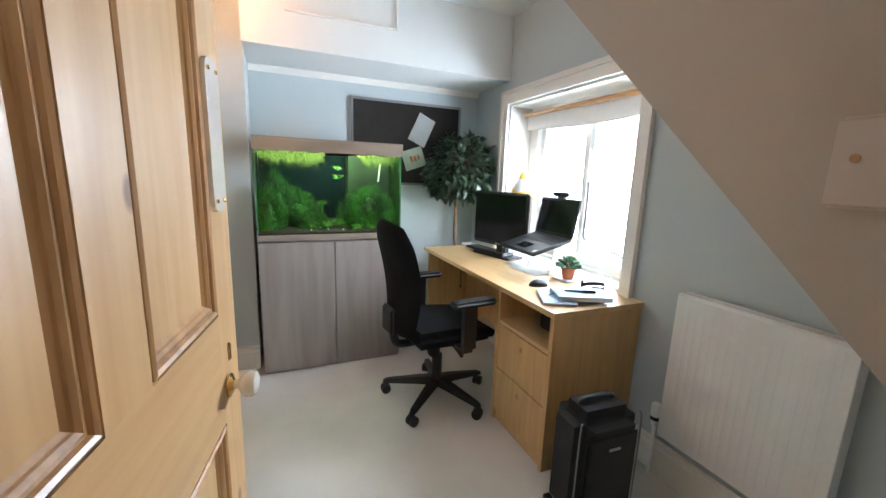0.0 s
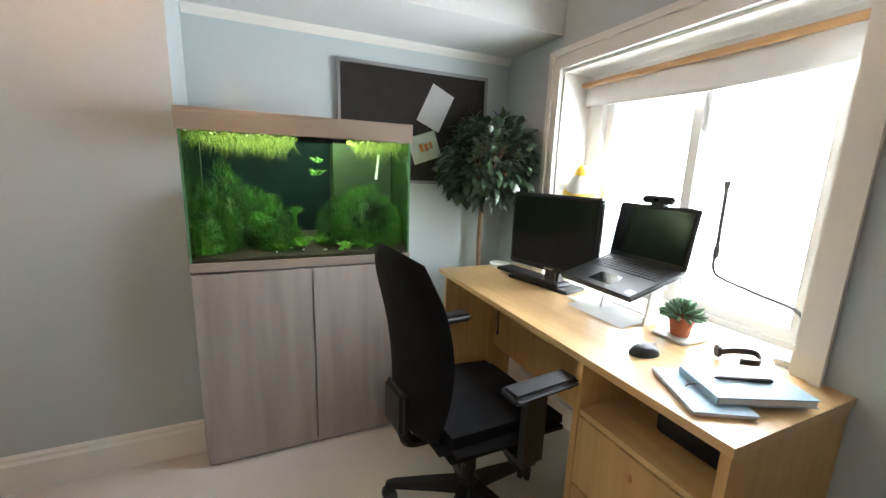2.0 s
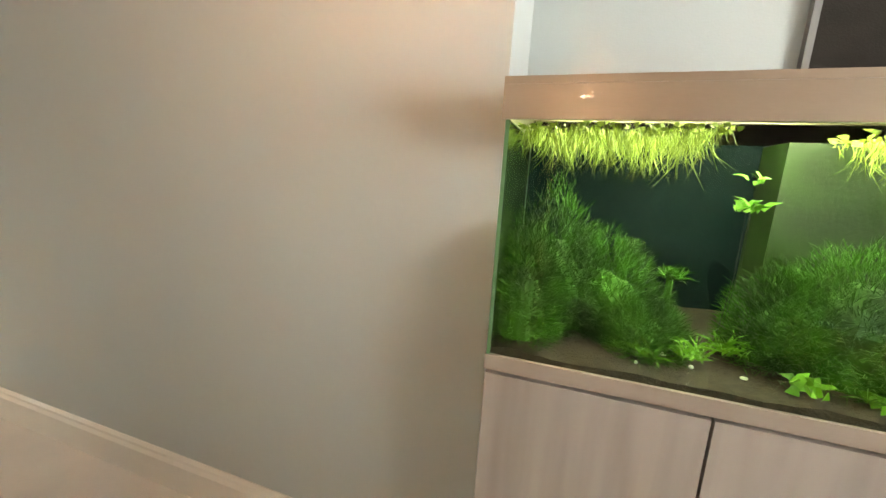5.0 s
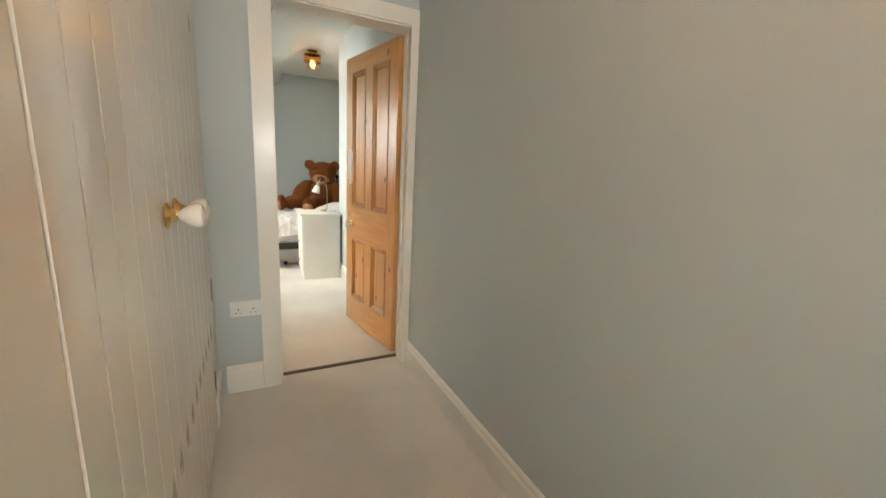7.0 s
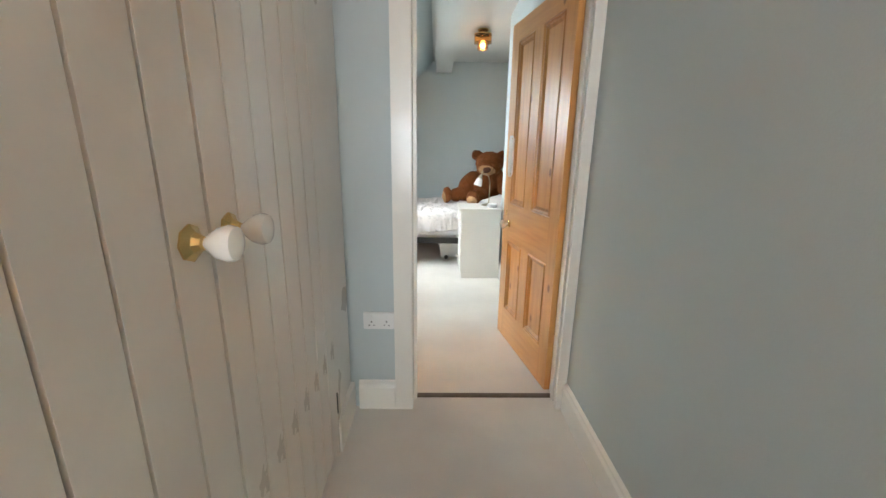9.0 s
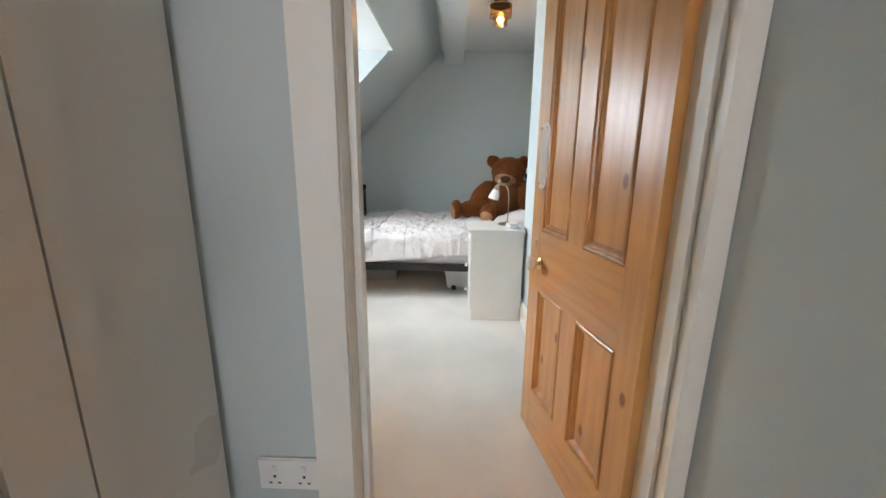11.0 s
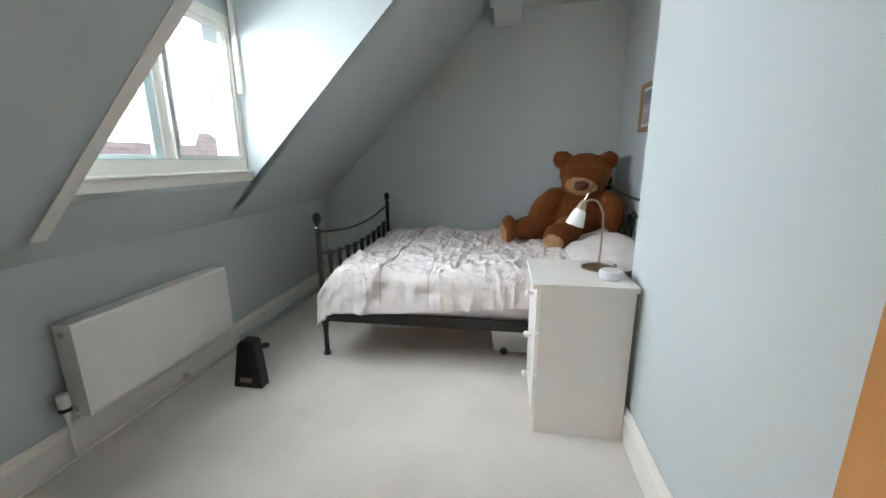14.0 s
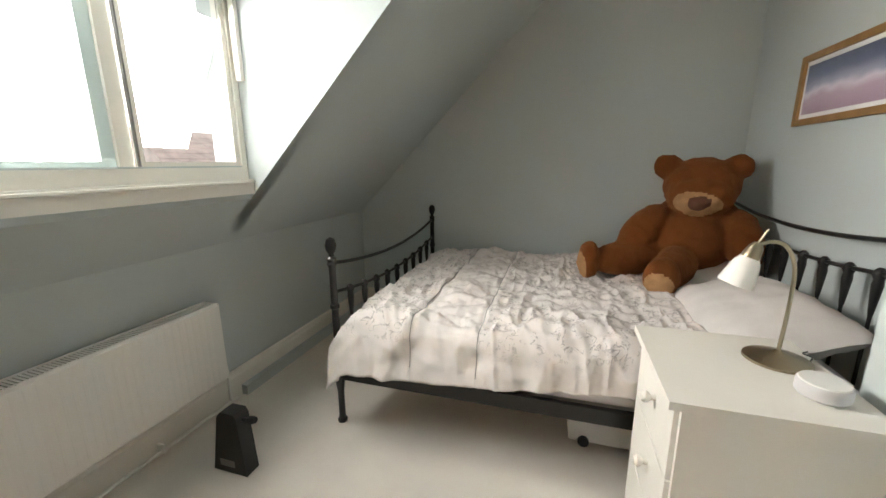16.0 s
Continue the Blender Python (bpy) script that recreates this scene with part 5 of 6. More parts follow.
def post(x, y, top):
    prof = [(0.022, 0.0), (0.024, 0.012), (0.016, 0.02), (0.015, 0.16), (0.020, 0.20), (0.026, 0.24), (0.024, 0.30), (0.016, 0.32), (0.016, top - 0.33), (0.021, top - 0.325), (0.021, top - 0.31), (0.016, top - 0.305), (0.016, top - 0.13), (0.022, top - 0.12), (0.017, top - 0.11), (0.022, top - 0.095), (0.012, top - 0.085), (0.011, top - 0.075), (0.022, top - 0.055), (0.025, top - 0.035), (0.018, top - 0.008), (0.003, top)]
    return part("post", lathe(prof, 16, "z", None, (x, y, 0)), IRON, bed, "turned iron post with an acorn finial", smooth=True)


for y, top, high, low, sag in ((BY0, 0.905, 0.79, 0.655, 0.065), (BY1, 1.06, 0.985, 0.875, 0.055)):
    post(BX1, y, top), post(BX0, y, top)

    def rail_z(x, z0):
        u = (x - (BX0 + BX1) / 2) / ((BX1 - BX0) / 2)
        return z0 - sag * (1 - u * u)

    xs = np.linspace(BX0, BX1, 25)
    part("curved_rail", tube([(x, y, rail_z(x, high)) for x in xs], 0.009, 8), IRON, bed, smooth=True)
    part("curved_rail", tube([(x, y, rail_z(x, low)) for x in xs], 0.008, 8), IRON, bed, smooth=True)
    part("cross_rail", tube([(BX0, y, 0.34), (BX1, y, 0.34)], 0.012, 8), IRON, bed, smooth=True)
    for k in range(1, 10):
        x = BX0 + (BX1 - BX0) * k / 10
        zt, zl = rail_z(x, low) + 0.01, 0.34
        prof = [(0.006, zl), (0.006, zt - 0.16), (0.009, zt - 0.14), (0.016, zt - 0.05), (0.014, zt - 0.03), (0.020, zt - 0.015), (0.016, zt), (0.006, zt + 0.01)]
        part("spindle", lathe(prof, 10, "z", None, (x, y, 0)), IRON, bed, smooth=True)
for x in (BX1, BX0):
    part("side_rail", box((x - 0.012, x + 0.012, BY0 + 0.01, BY1 - 0.01, 0.228, 0.292)), IRON, bed, "", 0.003)
for k in range(12):
    y = BY0 + 0.12 + k * 0.155
    part("slat", box((BX0 + 0.012, BX1 - 0.10, y, y + 0.07, 0.278, 0.290)), PINE_X, bed)

LIN = material("white_sheet_cotton", (0.78, 0.76, 0.76), 0.9, var=0.03, scale=8, bump=0.25, fine=300)
whole("mattress", rounded(BX0 + 0.02, BX1 - 0.004, BY0 + 0.03, BY1 - 0.03, 0.292, 0.50, 0.03, 3), LIN, "white mattress on the iron bedstead", "mattress", smooth=True)


def duvet_material():
    """Off-white cotton with a grey leaf print, plain between the two seams."""
    m = material("printed_duvet_cotton", (0.72, 0.68, 0.66), 0.95, var=0.03, scale=6, bump=0.3, fine=400)
    n, l = m.node_tree.nodes, m.node_tree.links
    b = n["Principled BSDF"]
    base = b.inputs["Base Color"].links[0].from_socket
    co = n.new("ShaderNodeTexCoord")
    sep = n.new("ShaderNodeSeparateXYZ")
    l.new(co.outputs["Object"], sep.inputs[0])
    warp = n.new("ShaderNodeTexNoise")
    warp.inputs["Scale"].default_value, warp.inputs["Detail"].default_value, warp.inputs["Distortion"].default_value = 17, 3, 1.6
    l.new(co.outputs["Object"], warp.inputs[0])
    off, line, th = n.new("ShaderNodeMath"), n.new("ShaderNodeMath"), n.new("ShaderNodeMapRange")
    off.operation, line.operation = "SUBTRACT", "ABSOLUTE"
    off.inputs[1].default_value = 0.5
    th.inputs[1].default_value, th.inputs[2].default_value, th.inputs[3].default_value, th.inputs[4].default_value = 0.012, 0.030, 1, 0
    l.new(warp.outputs[0], off.inputs[0]), l.new(off.outputs[0], line.inputs[0]), l.new(line.outputs[0], th.inputs[0])
    fine = n.new("ShaderNodeTexNoise")
    fine.inputs["Scale"].default_value, fine.inputs["Detail"].default_value = 24, 3
    l.new(co.outputs["Object"], fine.inputs[0])
    th2 = n.new("ShaderNodeMapRange")
    th2.inputs[1].default_value, th2.inputs[2].default_value = 0.46, 0.53
    l.new(fine.outputs[0], th2.inputs[0])
    out = None
    masks = []
    for lo, hi, sign in ((1.55, 1.56, -1), (1.83, 1.84, 1)):
        mr = n.new("ShaderNodeMapRange")
        mr.inputs[1].default_value, mr.inputs[2].default_value = lo, hi
        mr.inputs[3].default_value, mr.inputs[4].default_value = (1, 0) if sign < 0 else (0, 1)
        l.new(sep.outputs["Y"], mr.inputs[0])
        masks.append(mr)
    zr = n.new("ShaderNodeMapRange")
    zr.inputs[1].default_value, zr.inputs[2].default_value = 0.46, 0.55
    l.new(sep.outputs["Z"], zr.inputs[0])
    add = n.new("ShaderNodeMath")
    add.operation = "ADD"
    l.new(masks[0].outputs[0], add.inputs[0]), l.new(masks[1].outputs[0], add.inputs[1])
    last = add.outputs[0]
    for s in (th.outputs[0], th2.outputs[0], zr.outputs[0]):
        mu = n.new("ShaderNodeMath")
        mu.operation = "MULTIPLY"
        l.new(last, mu.inputs[0]), l.new(s, mu.inputs[1])
        last = mu.outputs[0]
    sc = n.new("ShaderNodeMath")
    sc.operation = "MULTIPLY"
    sc.inputs[1].default_value = 0.75
    l.new(last, sc.inputs[0])
    mix = n.new("ShaderNodeMix")
    mix.data_type = "RGBA"
    mix.inputs[7].default_value = (0.26, 0.255, 0.25, 1)
    l.new(sc.outputs[0], mix.inputs[0]), l.new(base, mix.inputs[6]), l.new(mix.outputs[2], b.inputs["Base Color"])
    return m


def duvet_point(s, y):
    """s runs from the far side over the top (0 to 1.40) and down the near side."""
    flat, r = 1.36, 0.09
    if s < flat:
        x, z, down = BX0 + 0.03 + s, 0.575, 0.0
    else:
        a = min((s - flat) / r, 1.45)
        x = BX0 + 0.03 + flat + r * math.sin(a) * 0.72
        z = 0.575 - r * (1 - math.cos(a)) - max(0, s - flat - 1.45 * r)
        down = min(1, (s - flat) / 0.12)
        x += 0.03 * max(0, s - flat - 1.45 * r) / 0.15
    p = Vector((s * 3.0, y * 3.0, 0))
    wr = 0.022 * noise.noise(p * 1.1) + 0.011 * noise.noise(Vector((s * 9 + y * 4, y * 7 - s * 3, 3))) + 0.008 * noise.noise(Vector((s * 20, y * 14, 5))) + 0.003 * noise.noise(Vector((s * 45, y * 45, 8)))
    wr += 0.008 * abs(noise.noise(Vector((s * 5.5 - y * 3.2, y * 10, 2)))) ** 0.7
    band = 0.35 if 1.555 < y < 1.835 else 1.0
    for kx, ky, amp, off in ((3.0, 11.0, 0.009, 1.7), (6.0, 17.0, 0.005, 4.1)):
        ridge = max(0.0, 1 - 3.2 * abs(noise.noise(Vector((s * kx + y * 2.5, y * ky - s * 1.5, off)))))
        wr += band * amp * ridge ** 1.6
    for seam in (1.555, 1.835):
        wr -= 0.005 * math.exp(-((y - seam) / 0.012) ** 2)
    if y < 1.30:
        z -= 0.14 * ((1.30 - y) / 0.12) ** 2 * (1 - 0.5 * down)
    hem = 1 + 0.25 * noise.noise(Vector((y * 4, 1, 1)))
    if s > flat + 0.1:
        x += 0.009 * math.sin(y * 31 + 2 * math.sin(y * 9)) * min(1, (s - flat - 0.1) / 0.1)
    return Vector((x + 0.9 * wr * down, y, z + wr * (1 - down) * 1.5 - 0.02 * (hem - 1) * down))


DUV = duvet_material()
dv = bmesh.new()
SS, YS = np.linspace(0, 1.36 + 0.30, 150), np.linspace(1.165, 2.80, 210)
g = [[dv.verts.new(duvet_point(s if s < 1.36 else 1.36 + (s - 1.36) * (1 - 0.22 * min(1.0, max(0.0, (y - 1.5) / 0.8))), y)) for y in YS] for s in SS]
for a, b in zip(g, g[1:]):
    for k in range(len(YS) - 1):
        dv.faces.new((a[k], a[k + 1], b[k + 1], b[k]))
duvet = thing("duvet", "rumpled off-white duvet with a grey leaf print over the bed", "duvet")
cover = part("cover", dv, DUV, duvet, "printed cotton cover with two seamed bands", smooth=True)
so = cover.modifiers.new("thickness", "SOLIDIFY")
so.thickness, so.offset = 0.02, -1
for seam in (1.555, 1.835):
    part("piping", tube([duvet_point(s, seam) + Vector((0.002, 0, 0.002)) for s in np.linspace(0.02, 1.60, 60)], 0.0018, 5), GREYM, duvet, "thin grey piping", smooth=True)


def pillow(m, label):
    bm = bmesh.new()
    n1, n2 = 24, 18
    for sg in (1, -1):
        gg = [[bm.verts.new((0.33 * (-1 + 2 * i / n1), 0.22 * (-1 + 2 * j / n2), sg * 0.10 * ((1 - abs(-1 + 2 * i / n1) ** 3) * (1 - abs(-1 + 2 * j / n2) ** 3)) ** 0.6 + 0.012 * noise.noise((i * 0.4, j * 0.4, sg)))) for j in range(n2 + 1)] for i in range(n1 + 1)]
        for a, b in zip(gg, gg[1:]):
            for k in range(n2):
                q = (a[k], a[k + 1], b[k + 1], b[k])
                bm.faces.new(q if sg < 0 else q[::-1])
    bmesh.ops.remove_doubles(bm, verts=bm.verts, dist=0.004)
    return whole("pillow", bm, DUV_P, label, "pillow", smooth=True, m=m, group="pillows on the bed")


DUV_P = material("pillow_cotton", (0.68, 0.645, 0.63), 0.95, var=0.04, scale=14, bump=0.3, fine=300)
pillow(pose(-5.24, 2.87, 0.612, 15, 0, 4), "plump off-white pillow beside the teddy bear")
pillow(pose(-6.0, 2.93, 0.575, 8, 0, -3), "off-white pillow behind the teddy bear")

# ---- teddy bear: one plain mesh ----
FUR = material("brown_plush", (0.155, 0.048, 0.013), 1.0, var=0.12, scale=9, bump=1.0, fine=260, spec=0.1)
PALE = material("tan_plush", (0.42, 0.24, 0.12), 1.0, var=0.12, scale=20, bump=0.8, fine=260, spec=0.1)
DARKN = material("dark_brown_nose", (0.10, 0.032, 0.012), 0.8, var=0.1)
for plush in (FUR, PALE):
    plush.node_tree.nodes["Principled BSDF"].inputs["Sheen Weight"].default_value = 0.35
    plush.node_tree.nodes["Principled BSDF"].inputs["Sheen Tint"].default_value = (0.6, 0.32, 0.16, 1)
bear = bmesh.new()


def limb(a, b, r0, r1):
    axis = Vector(b) - Vector(a)
    turn = axis.to_track_quat("Z", "Y").to_matrix().to_4x4()
    ball((Vector(a) + Vector(b)) / 2, (r0, r1, axis.length / 2 + 0.4 * r0), bear, 22, 16, turn)


MUZZLE, NOSE = ((-5.825, 2.812, 1.005), (0.060, 0.100, 0.064)), ((-5.772, 2.802, 1.004), (0.026, 0.044, 0.030))
SOLE_A, SOLE_B = ((-5.715, 2.232, 0.645), (0.080, 0.046, 0.080)), ((-5.452, 2.572, 0.615), (0.045, 0.075, 0.072))
for c, size in (((-6.02, 2.87, 0.80), (0.20, 0.245, 0.26)), ((-5.93, 2.82, 0.77), (0.18, 0.20, 0.20)), ((-5.98, 2.86, 1.085), (0.155, 0.190, 0.155)), ((-5.90, 2.84, 1.035), (0.13, 0.165, 0.115)),
                ((-6.00, 2.690, 1.190), (0.045, 0.075, 0.070)), ((-5.97, 3.025, 1.185), (0.045, 0.075, 0.070)), MUZZLE, NOSE,
                ((-5.735, 2.285, 0.680), (0.085, 0.062, 0.108)), ((-5.505, 2.605, 0.665), (0.060, 0.085, 0.105))):
    ball(c, size, bear, 24, 16)
limb((-5.94, 2.66, 0.94), (-5.84, 2.48, 0.73), 0.095, 0.095)
limb((-5.90, 3.03, 0.93), (-5.76, 3.05, 0.70), 0.09, 0.09)
limb((-5.92, 2.70, 0.70), (-5.76, 2.34, 0.672), 0.100, 0.105)
limb((-5.85, 2.78, 0.69), (-5.56, 2.63, 0.662), 0.098, 0.105)
raw = new("bear_shape", mesh_of("bear_shape", bear, FUR))
md = raw.modifiers.new("skin", "REMESH")
md.mode, md.voxel_size = "VOXEL", 0.011
skin = bmesh.new()
skin.from_mesh(raw.evaluated_get(bpy.context.evaluated_depsgraph_get()).data)
bpy.data.objects.remove(raw)
for k in range(3):
    bmesh.ops.smooth_vert(skin, verts=skin.verts[:], factor=0.5, use_axis_x=True, use_axis_y=True, use_axis_z=True)


def inside(p, shape, grow=1.04):
    return sum(((a - c) / (r * grow)) ** 2 for a, c, r in zip(p, *shape)) < 1


for f in skin.faces:
    p = f.calc_center_median()
    f.material_index = 2 if inside(p, NOSE, 1.25) else 1 if inside(p, MUZZLE, 1.17) or inside(p, SOLE_A, 1.15) or inside(p, SOLE_B, 1.15) else 0
for v in skin.verts:
    seam = math.exp(-((v.co.y - 2.80 - 0.2 * (v.co.z - 0.8)) / 0.008) ** 2) * (v.co.z < 0.95)
    v.co += v.normal * (0.007 * noise.noise(v.co * 24) + 0.004 * noise.noise(v.co * 70) - 0.004 * seam)
whole("teddy_bear", skin, [FUR, PALE, DARKN], "large brown plush teddy bear sitting on the bed", "teddy bear", smooth=True)

# ---- framed picture ----
FRAME = material("dull_gold_frame", (0.34, 0.19, 0.07), 0.45, 0.2, var=0.1, scale=20, bump=0.1)
pic = thing("picture_frame", "framed landscape print of a pale shore under a dark sky", "picture", pose(-5.46, 3.198, 1.535))
for sp in ((-0.41, 0.41, 0.128, 0.157), (-0.41, 0.41, -0.157, -0.128), (-0.41, -0.381, -0.128, 0.128), (0.381, 0.41, -0.128, 0.128)):
    part("frame_bar", box((sp[0], sp[1], -0.022, 0.0, sp[2], sp[3])), FRAME, pic, "", 0.004)
part("mount", box((-0.381, 0.381, -0.008, -0.002, -0.128, 0.128)), PAPER, pic)


def print_material():
    """A shore at dusk: mauve sand, pale surf, slate-blue cloud, with soft edges between them."""
    m = material("landscape_print", (0.4, 0.3, 0.36), 0.5, var=0.05, bump=0)
    n, l = m.node_tree.nodes, m.node_tree.links
    co, sep, no, mx, rp = (n.new("ShaderNode" + k) for k in ("TexCoord", "SeparateXYZ", "TexNoise", "Math", "ValToRGB"))
    l.new(co.outputs["Object"], sep.inputs[0]), l.new(co.outputs["Object"], no.inputs[0])
    no.inputs["Scale"].default_value, no.inputs["Detail"].default_value = 7, 5
    mx.operation = "MULTIPLY_ADD"
    mx.inputs[1].default_value = 0.09
    l.new(no.outputs[0], mx.inputs[0]), l.new(sep.outputs["Z"], mx.inputs[2])
    mr = n.new("ShaderNodeMapRange")
    mr.inputs[1].default_value, mr.inputs[2].default_value = -0.07, 0.15
    l.new(mx.outputs[0], mr.inputs[0]), l.new(mr.outputs[0], rp.inputs[0])
    e = rp.color_ramp.elements
    e[0].position, e[0].color = 0.0, (0.30, 0.20, 0.27, 1)
    e[1].position, e[1].color = 1.0, (0.05, 0.065, 0.12, 1)
    for at, c in ((0.35, (0.42, 0.30, 0.38, 1)), (0.47, (0.60, 0.56, 0.62, 1)), (0.56, (0.30, 0.31, 0.42, 1)), (0.75, (0.10, 0.12, 0.20, 1))):
        e.new(at).color = c
    l.new(rp.outputs[0], n["Principled BSDF"].inputs["Base Color"])
    return m


part("print", box((-0.362, 0.362, -0.0105, -0.0085, -0.108, 0.108)), print_material(), pic, "shore print with mauve sand and slate sky")
part("glazing", box((-0.381, 0.381, -0.014, -0.012, -0.128, 0.128)), PANE, pic).visible_shadow = False

# ---- white chest of drawers with lamp and speaker ----
CHW = material("white_satin_paint", (0.78, 0.76, 0.71), 0.4, var=0.02, scale=4, bump=0.06, fine=60)
cx0, cx1, cy0, cy1 = -4.755, -4.362, 2.398, 2.776
chest = thing("chest_of_drawers", "white painted bedside chest with three drawers and round knobs", "chest of drawers")
part("top", box((cx0 - 0.018, cx1 + 0.018, cy0 - 0.028, cy1 + 0.006, 0.682, 0.702)), CHW, chest, "", 0.006)
part("side", box((cx1 - 0.018, cx1, cy0 + 0.004, cy1, 0.0, 0.682)), CHW, chest, "", 0.002)
part("side", box((cx0, cx0 + 0.018, cy0 + 0.004, cy1, 0.0, 0.682)), CHW, chest, "", 0.002)
part("back", box((cx0 + 0.018, cx1 - 0.018, cy1 - 0.012, cy1 - 0.002, 0.02, 0.682)), CHW, chest)
part("plinth", box((cx0 + 0.018, cx1 - 0.018, cy0 + 0.012, cy0 + 0.03, 0.0, 0.07)), CHW, chest, "", 0.002)
for z0, z1 in ((0.075, 0.272), (0.277, 0.474), (0.479, 0.676)):
    dr = part("drawer", box((cx0 + 0.012, cx1 - 0.012, cy0 - 0.008, cy0 + 0.012, z0, z1), (cx0 + 0.022, cx1 - 0.022, cy0 + 0.012, cy1 - 0.014, z0 + 0.01, z1 - 0.01)), CHW, chest, "", 0.004)
    part("knob", lathe([(0.008, 0.0), (0.007, -0.012), (0.015, -0.020), (0.017, -0.028), (0.012, -0.036), (0.002, -0.038)], 16, "y"), CHW, dr, "round white knob", smooth=True, m=pose((cx0 + cx1) / 2 + 0.03, cy0 - 0.008, (z0 + z1) / 2 + 0.02))
NICKEL = material("antique_nickel", (0.42, 0.36, 0.26), 0.3, 1.0, var=0.05, bump=0.03)
tl = thing("table_lamp", "nickel gooseneck table lamp with a white glass shade on the chest", "lamp", pose(-4.625, 2.685, 0.703))
part("base", lathe([(0.075, 0.0), (0.074, 0.006), (0.055, 0.013), (0.015, 0.022), (0.006, 0.03)], 28), NICKEL, tl, smooth=True)
part("neck", tube(curve_points([(0, 0, 0.02), (0.0, 0.004, 0.15), (0.0, 0.0, 0.25), (0.0, -0.025, 0.305), (0.0, -0.06, 0.315), (0, -0.088, 0.30)], 6), 0.0048, 8), NICKEL, tl, smooth=True)
hm = pose(0, -0.088, 0.30, -18, 0, 0)
part("lamp_holder", lathe([(0.009, 0.012), (0.016, 0.0), (0.022, -0.03), (0.022, -0.034)], 16), NICKEL, tl, smooth=True, m=hm)
part("finial", tube([(0, 0, 0.01), (0, 0.004, 0.05)], 0.003, 6), NICKEL, tl, m=hm)
part("shade", lathe([(0.020, -0.026), (0.030, -0.045), (0.036, -0.075), (0.041, -0.105), (0.038, -0.105), (0.033, -0.075), (0.026, -0.045), (0.016, -0.028)], 22), material("opal_glass", (0.85, 0.84, 0.81), 0.25, var=0.02, bump=0), tl, "white opal glass shade", smooth=True, m=hm)
part("flex", tube(curve_points([(0.0, 0.07, 0.004), (-0.03, 0.09, 0.005), (-0.05, 0.08, 0.005), (-0.07, 0.10, 0.003)], 5), 0.002, 5), BLACK, tl)
sp = thing("smart_speaker", "small round white speaker on the chest", "speaker", pose(-4.465, 2.70, 0.703))
part("body", lathe([(0.044, 0.0), (0.049, 0.006), (0.049, 0.030), (0.046, 0.034)], 26), material("pale_speaker_cloth", (0.62, 0.61, 0.62), 0.9, var=0.04, bump=0.3, fine=500), sp, smooth=True)
part("top_cap", lathe([(0.046, 0.034), (0.044, 0.037), (0.002, 0.0375)], 26), WHITEP, sp, smooth=True)

# ---- storage boxes under the bed ----
CLEARP = material("milky_storage_plastic", (0.62, 0.62, 0.60), 0.35, var=0.05, scale=8, bump=0.05)
for x, y, w in ((-5.62, 1.50, 0.40), (-5.34, 2.42, 0.46)):
    bx = thing("storage_box", "milky plastic storage box with a lid under the bed", "storage box", pose(x, y, 0), "boxes under the bed")
    tub = prism([(-w / 2 + 0.02, 0.0 if y < 2 else 0.02), (w / 2 - 0.02, 0.0 if y < 2 else 0.02), (w / 2, 0.165), (-w / 2, 0.165)], -0.28, 0.28, "x")
    part("tub", tub, CLEARP, bx, "", 0.008)
    part("lid", rounded(-0.292, 0.292, -w / 2 - 0.012, w / 2 + 0.012, 0.166, 0.188, 0.006), CLEARP, bx, smooth=True)
    for q in (-w / 2 + 0.08, w / 2 - 0.08) if y > 2 else ():
        part("wheel", lathe([(0.012, -0.008), (0.024, -0.007), (0.024, 0.007), (0.012, 0.008)], 14, "x"), BLACK, bx, smooth=True, m=pose(0.287, q, 0.025))
        part("wheel", lathe([(0.012, -0.008), (0.024, -0.007), (0.024, 0.007), (0.012, 0.008)], 14, "x"), BLACK, bx, smooth=True, m=pose(-0.287, q, 0.025))

# ---- black stand with a side lever on the carpet ----
st = thing("black_stand", "black folded plastic stand with a side lever on the carpet", "stand", pose(-4.525, 0.905, 0, 0, 0, 90))
part("body", prism([(-0.085, 0.0), (0.080, 0.0), (0.062, 0.255), (0.05, 0.272), (-0.015, 0.272), (-0.035, 0.25)], -0.032, 0.032, "y"), BLACK, st, "", 0.008)
part("foot_label", box((-0.045, 0.025, -0.0345, -0.0315, 0.03, 0.058)), GREYM, st)
part("lever", tube([(0.055, 0.0, 0.235), (0.085, 0.0, 0.236), (0.105, 0.0, 0.242), (0.125, 0.0, 0.246)], [0.008, 0.010, 0.017, 0.012], 8), BLACK, st, smooth=True)

# ---- low cabinet, paper floor lamp, hook and black bag by the bedroom door ----
lc = thing("low_cabinet", "white cabinet with an overhanging top lit by the floor lamp", "cabinet")
LC0, LC1, LY = -3.10, -2.60, 1.60
part("body", box((LC0, LC1, 0.90, LY, 0.0, 0.968)), CHW, lc, "", 0.003)
part("top", box((LC0 - 0.02, LC1 + 0.02, 0.88, LY + 0.05, 0.969, 0.998)), CHW, lc, "", 0.006)
for a in (LC0 + 0.004, (LC0 + LC1) / 2 + 0.002):
    part("cabinet_door", box((a, a + 0.238, LY + 0.001, LY + 0.018, 0.06, 0.94)), CHW, lc, "", 0.003)
whole("small_bracket", tube([(-3.0, 1.40, 0.999), (-3.0, 1.40, 1.025), (-3.0, 1.47, 1.025), (-3.0, 1.47, 1.001)], 0.004, 6), BLACK, "small black wire bracket on the cabinet top", "bracket")
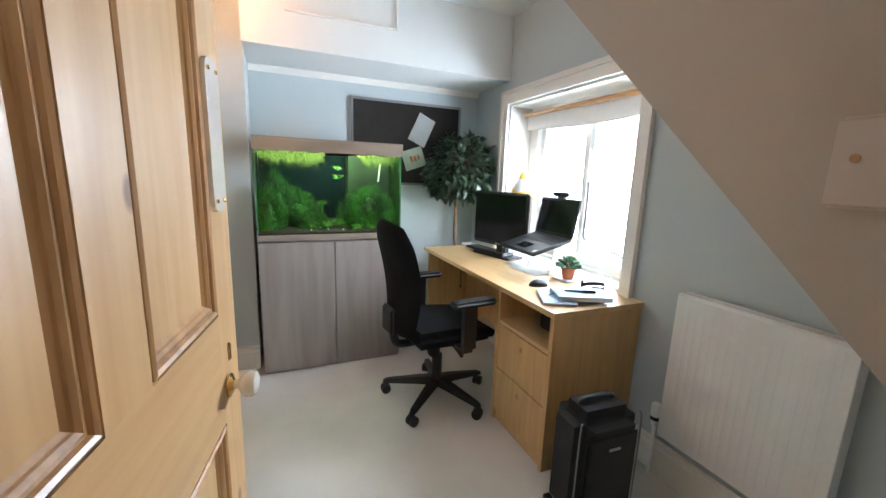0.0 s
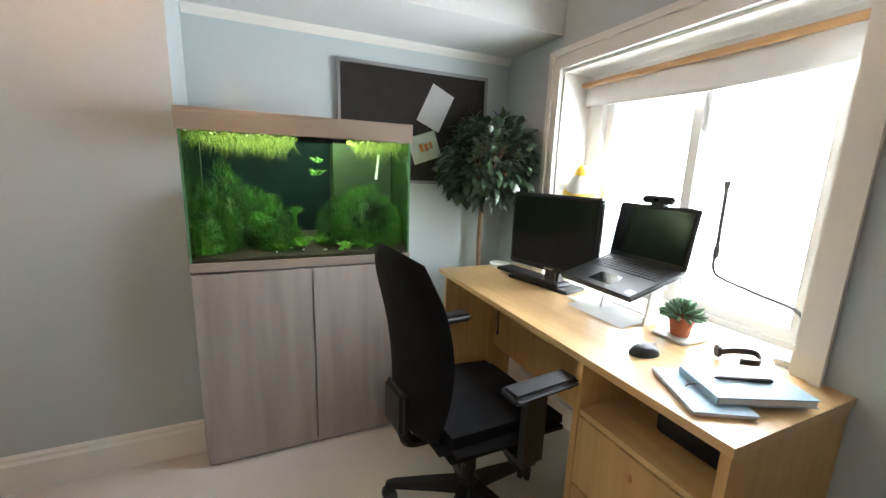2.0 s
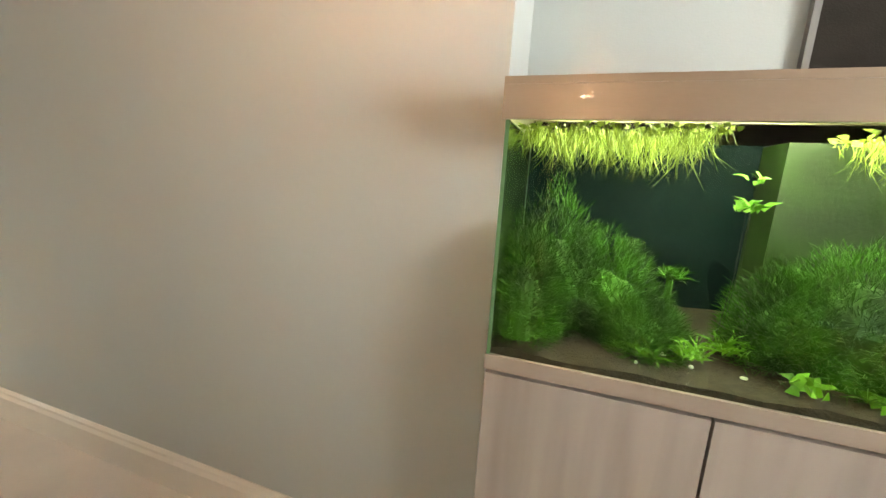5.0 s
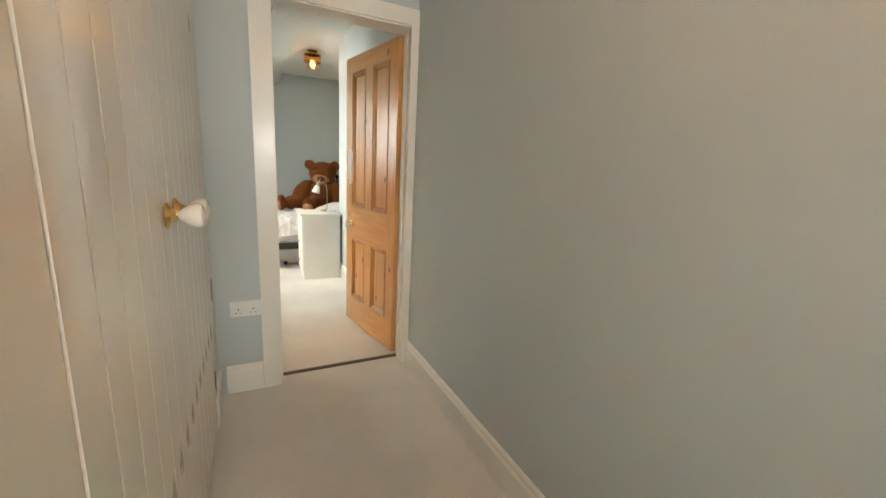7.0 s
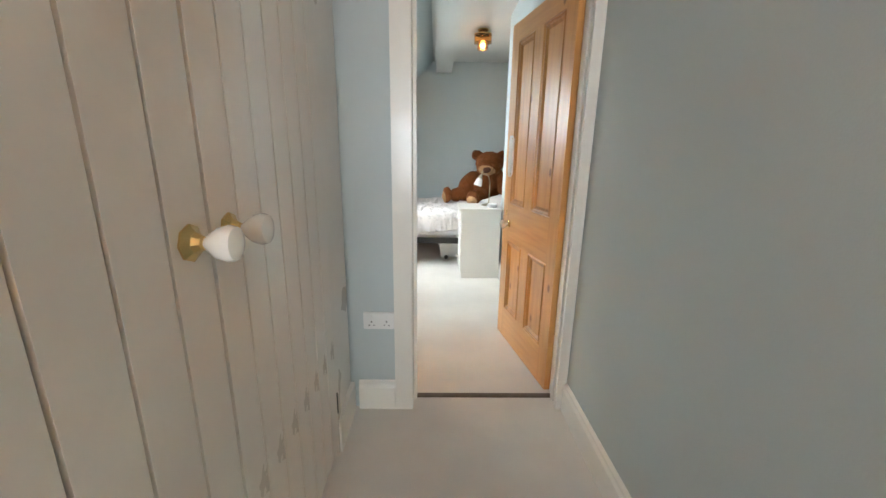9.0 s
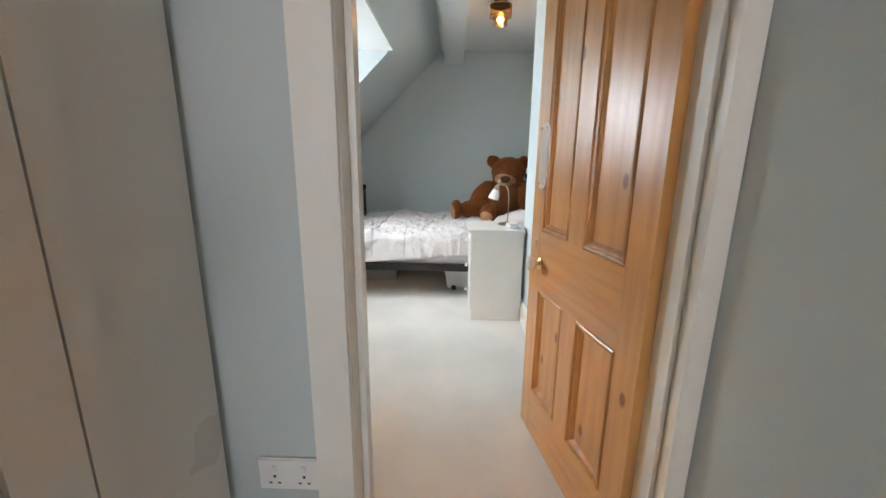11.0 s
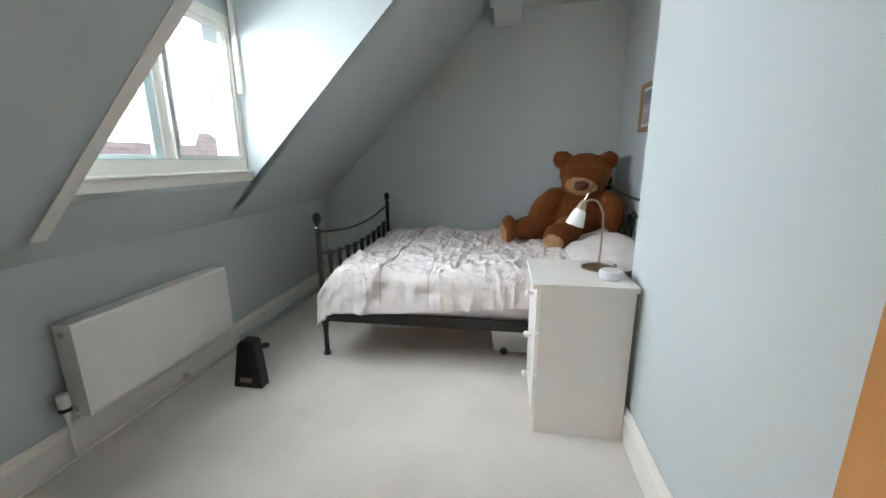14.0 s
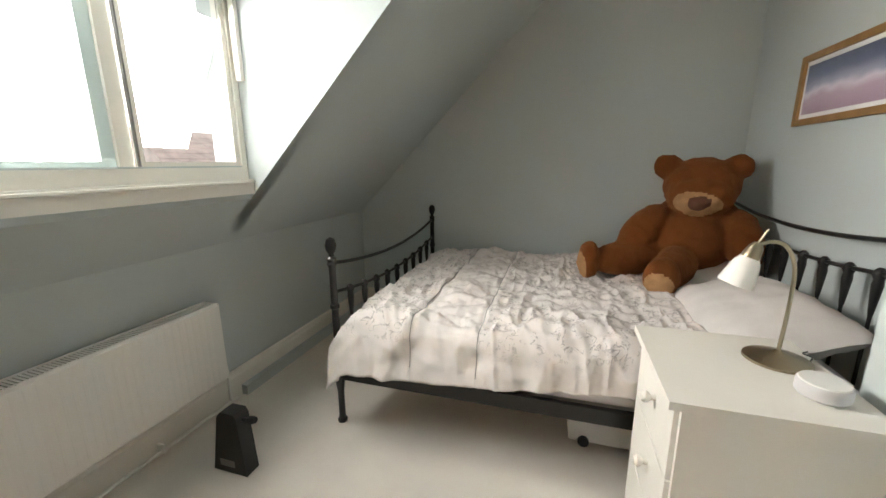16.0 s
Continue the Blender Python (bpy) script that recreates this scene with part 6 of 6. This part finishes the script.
RICE = material("lit_rice_paper", (0.86, 0.70, 0.42), 0.9, var=0.08, scale=9, bump=0.6, fine=60)
_rt = RICE.node_tree
_tr = _rt.nodes.new("ShaderNodeBsdfTranslucent")
_tr.inputs[0].default_value = (0.95, 0.70, 0.34, 1)
_mx = _rt.nodes.new("ShaderNodeMixShader")
_mx.inputs[0].default_value = 0.6
_rt.links.new(_rt.nodes["Principled BSDF"].outputs[0], _mx.inputs[1])
_rt.links.new(_tr.outputs[0], _mx.inputs[2])
_rt.links.new(_mx.outputs[0], _rt.nodes["Material Output"].inputs[0])
lamp("floor_lamp_bulb", "POINT", pose(-2.685, 1.785, 0.50), 10, (1.0, 0.72, 0.34), 0.05)
fl2 = thing("paper_floor_lamp", "tapered crinkled rice-paper floor lamp glowing warm yellow", "floor lamp", pose(-2.685, 1.785, 0))
lam = bmesh.new()
rings = []
NA = 40
for j in range(61):
    t = j / 60
    z = 0.03 + 1.075 * t
    r = 0.168 - 0.068 * t
    k = (t * 12) % 1.0
    r += 0.007 * math.sin(math.pi * k) ** 0.6
    rings.append([lam.verts.new(((r + 0.004 * noise.noise((3 * math.cos(a) * 2, 3 * math.sin(a) * 2, z * 30))) * math.cos(a), (r + 0.004 * noise.noise((5 * math.cos(a), 5 * math.sin(a), z * 26))) * math.sin(a), z + 0.015 * math.sin(2 * a) * (0.2 + 0.8 * (1 - abs(2 * t - 1))))) for a in np.linspace(0, 2 * math.pi, NA, endpoint=False)])
for a, b in zip(rings, rings[1:]):
    for k in range(NA):
        lam.faces.new((a[k], a[(k + 1) % NA], b[(k + 1) % NA], b[k]))
shade = part("shade", lam, RICE, fl2, "ribbed crinkled paper shade", smooth=True)
for j in range(13):
    t = j / 12
    r = 0.168 - 0.068 * t + 0.003
    part("hoop", tube([(r * math.cos(a), r * math.sin(a), 0.03 + 1.075 * t + 0.015 * math.sin(2 * a) * (0.2 + 0.8 * (1 - abs(2 * t - 1)))) for a in np.linspace(0, 2 * math.pi, 33)], 0.0014, 5), material("bamboo_hoop", (0.50, 0.32, 0.13), 0.6, var=0.1) if j == 0 else bpy.data.materials["bamboo_hoop"], fl2)
part("foot", lathe([(0.12, 0.0), (0.12, 0.015), (0.02, 0.03)], 24), BLACK, fl2, smooth=True)
part("stem", tube([(0, 0, 0.02), (0, 0, 0.44)], 0.008, 8), BLACK, fl2)
hk = thing("wall_shelf", "small cream shelf on the wall beside the bedroom door", "shelf", pose(-2.578, 1.57, 1.300))
part("board", rounded(-0.087, 0.086, 0.0, 0.345, 0.0, 0.016, 0.004), CREAM, hk)
part("bracket", box((-0.05, 0.086, 0.31, 0.325, -0.025, 0.0)), CREAM, hk)

bg = rounded(-0.07, 0.07, -0.09, 0.09, 0.0, 0.15, 0.05, 4)
whole("black_pouch", bg, BAG, "soft black pouch on the cabinet top", "pouch", smooth=True, m=pose(-2.90, 1.49, 0.999))
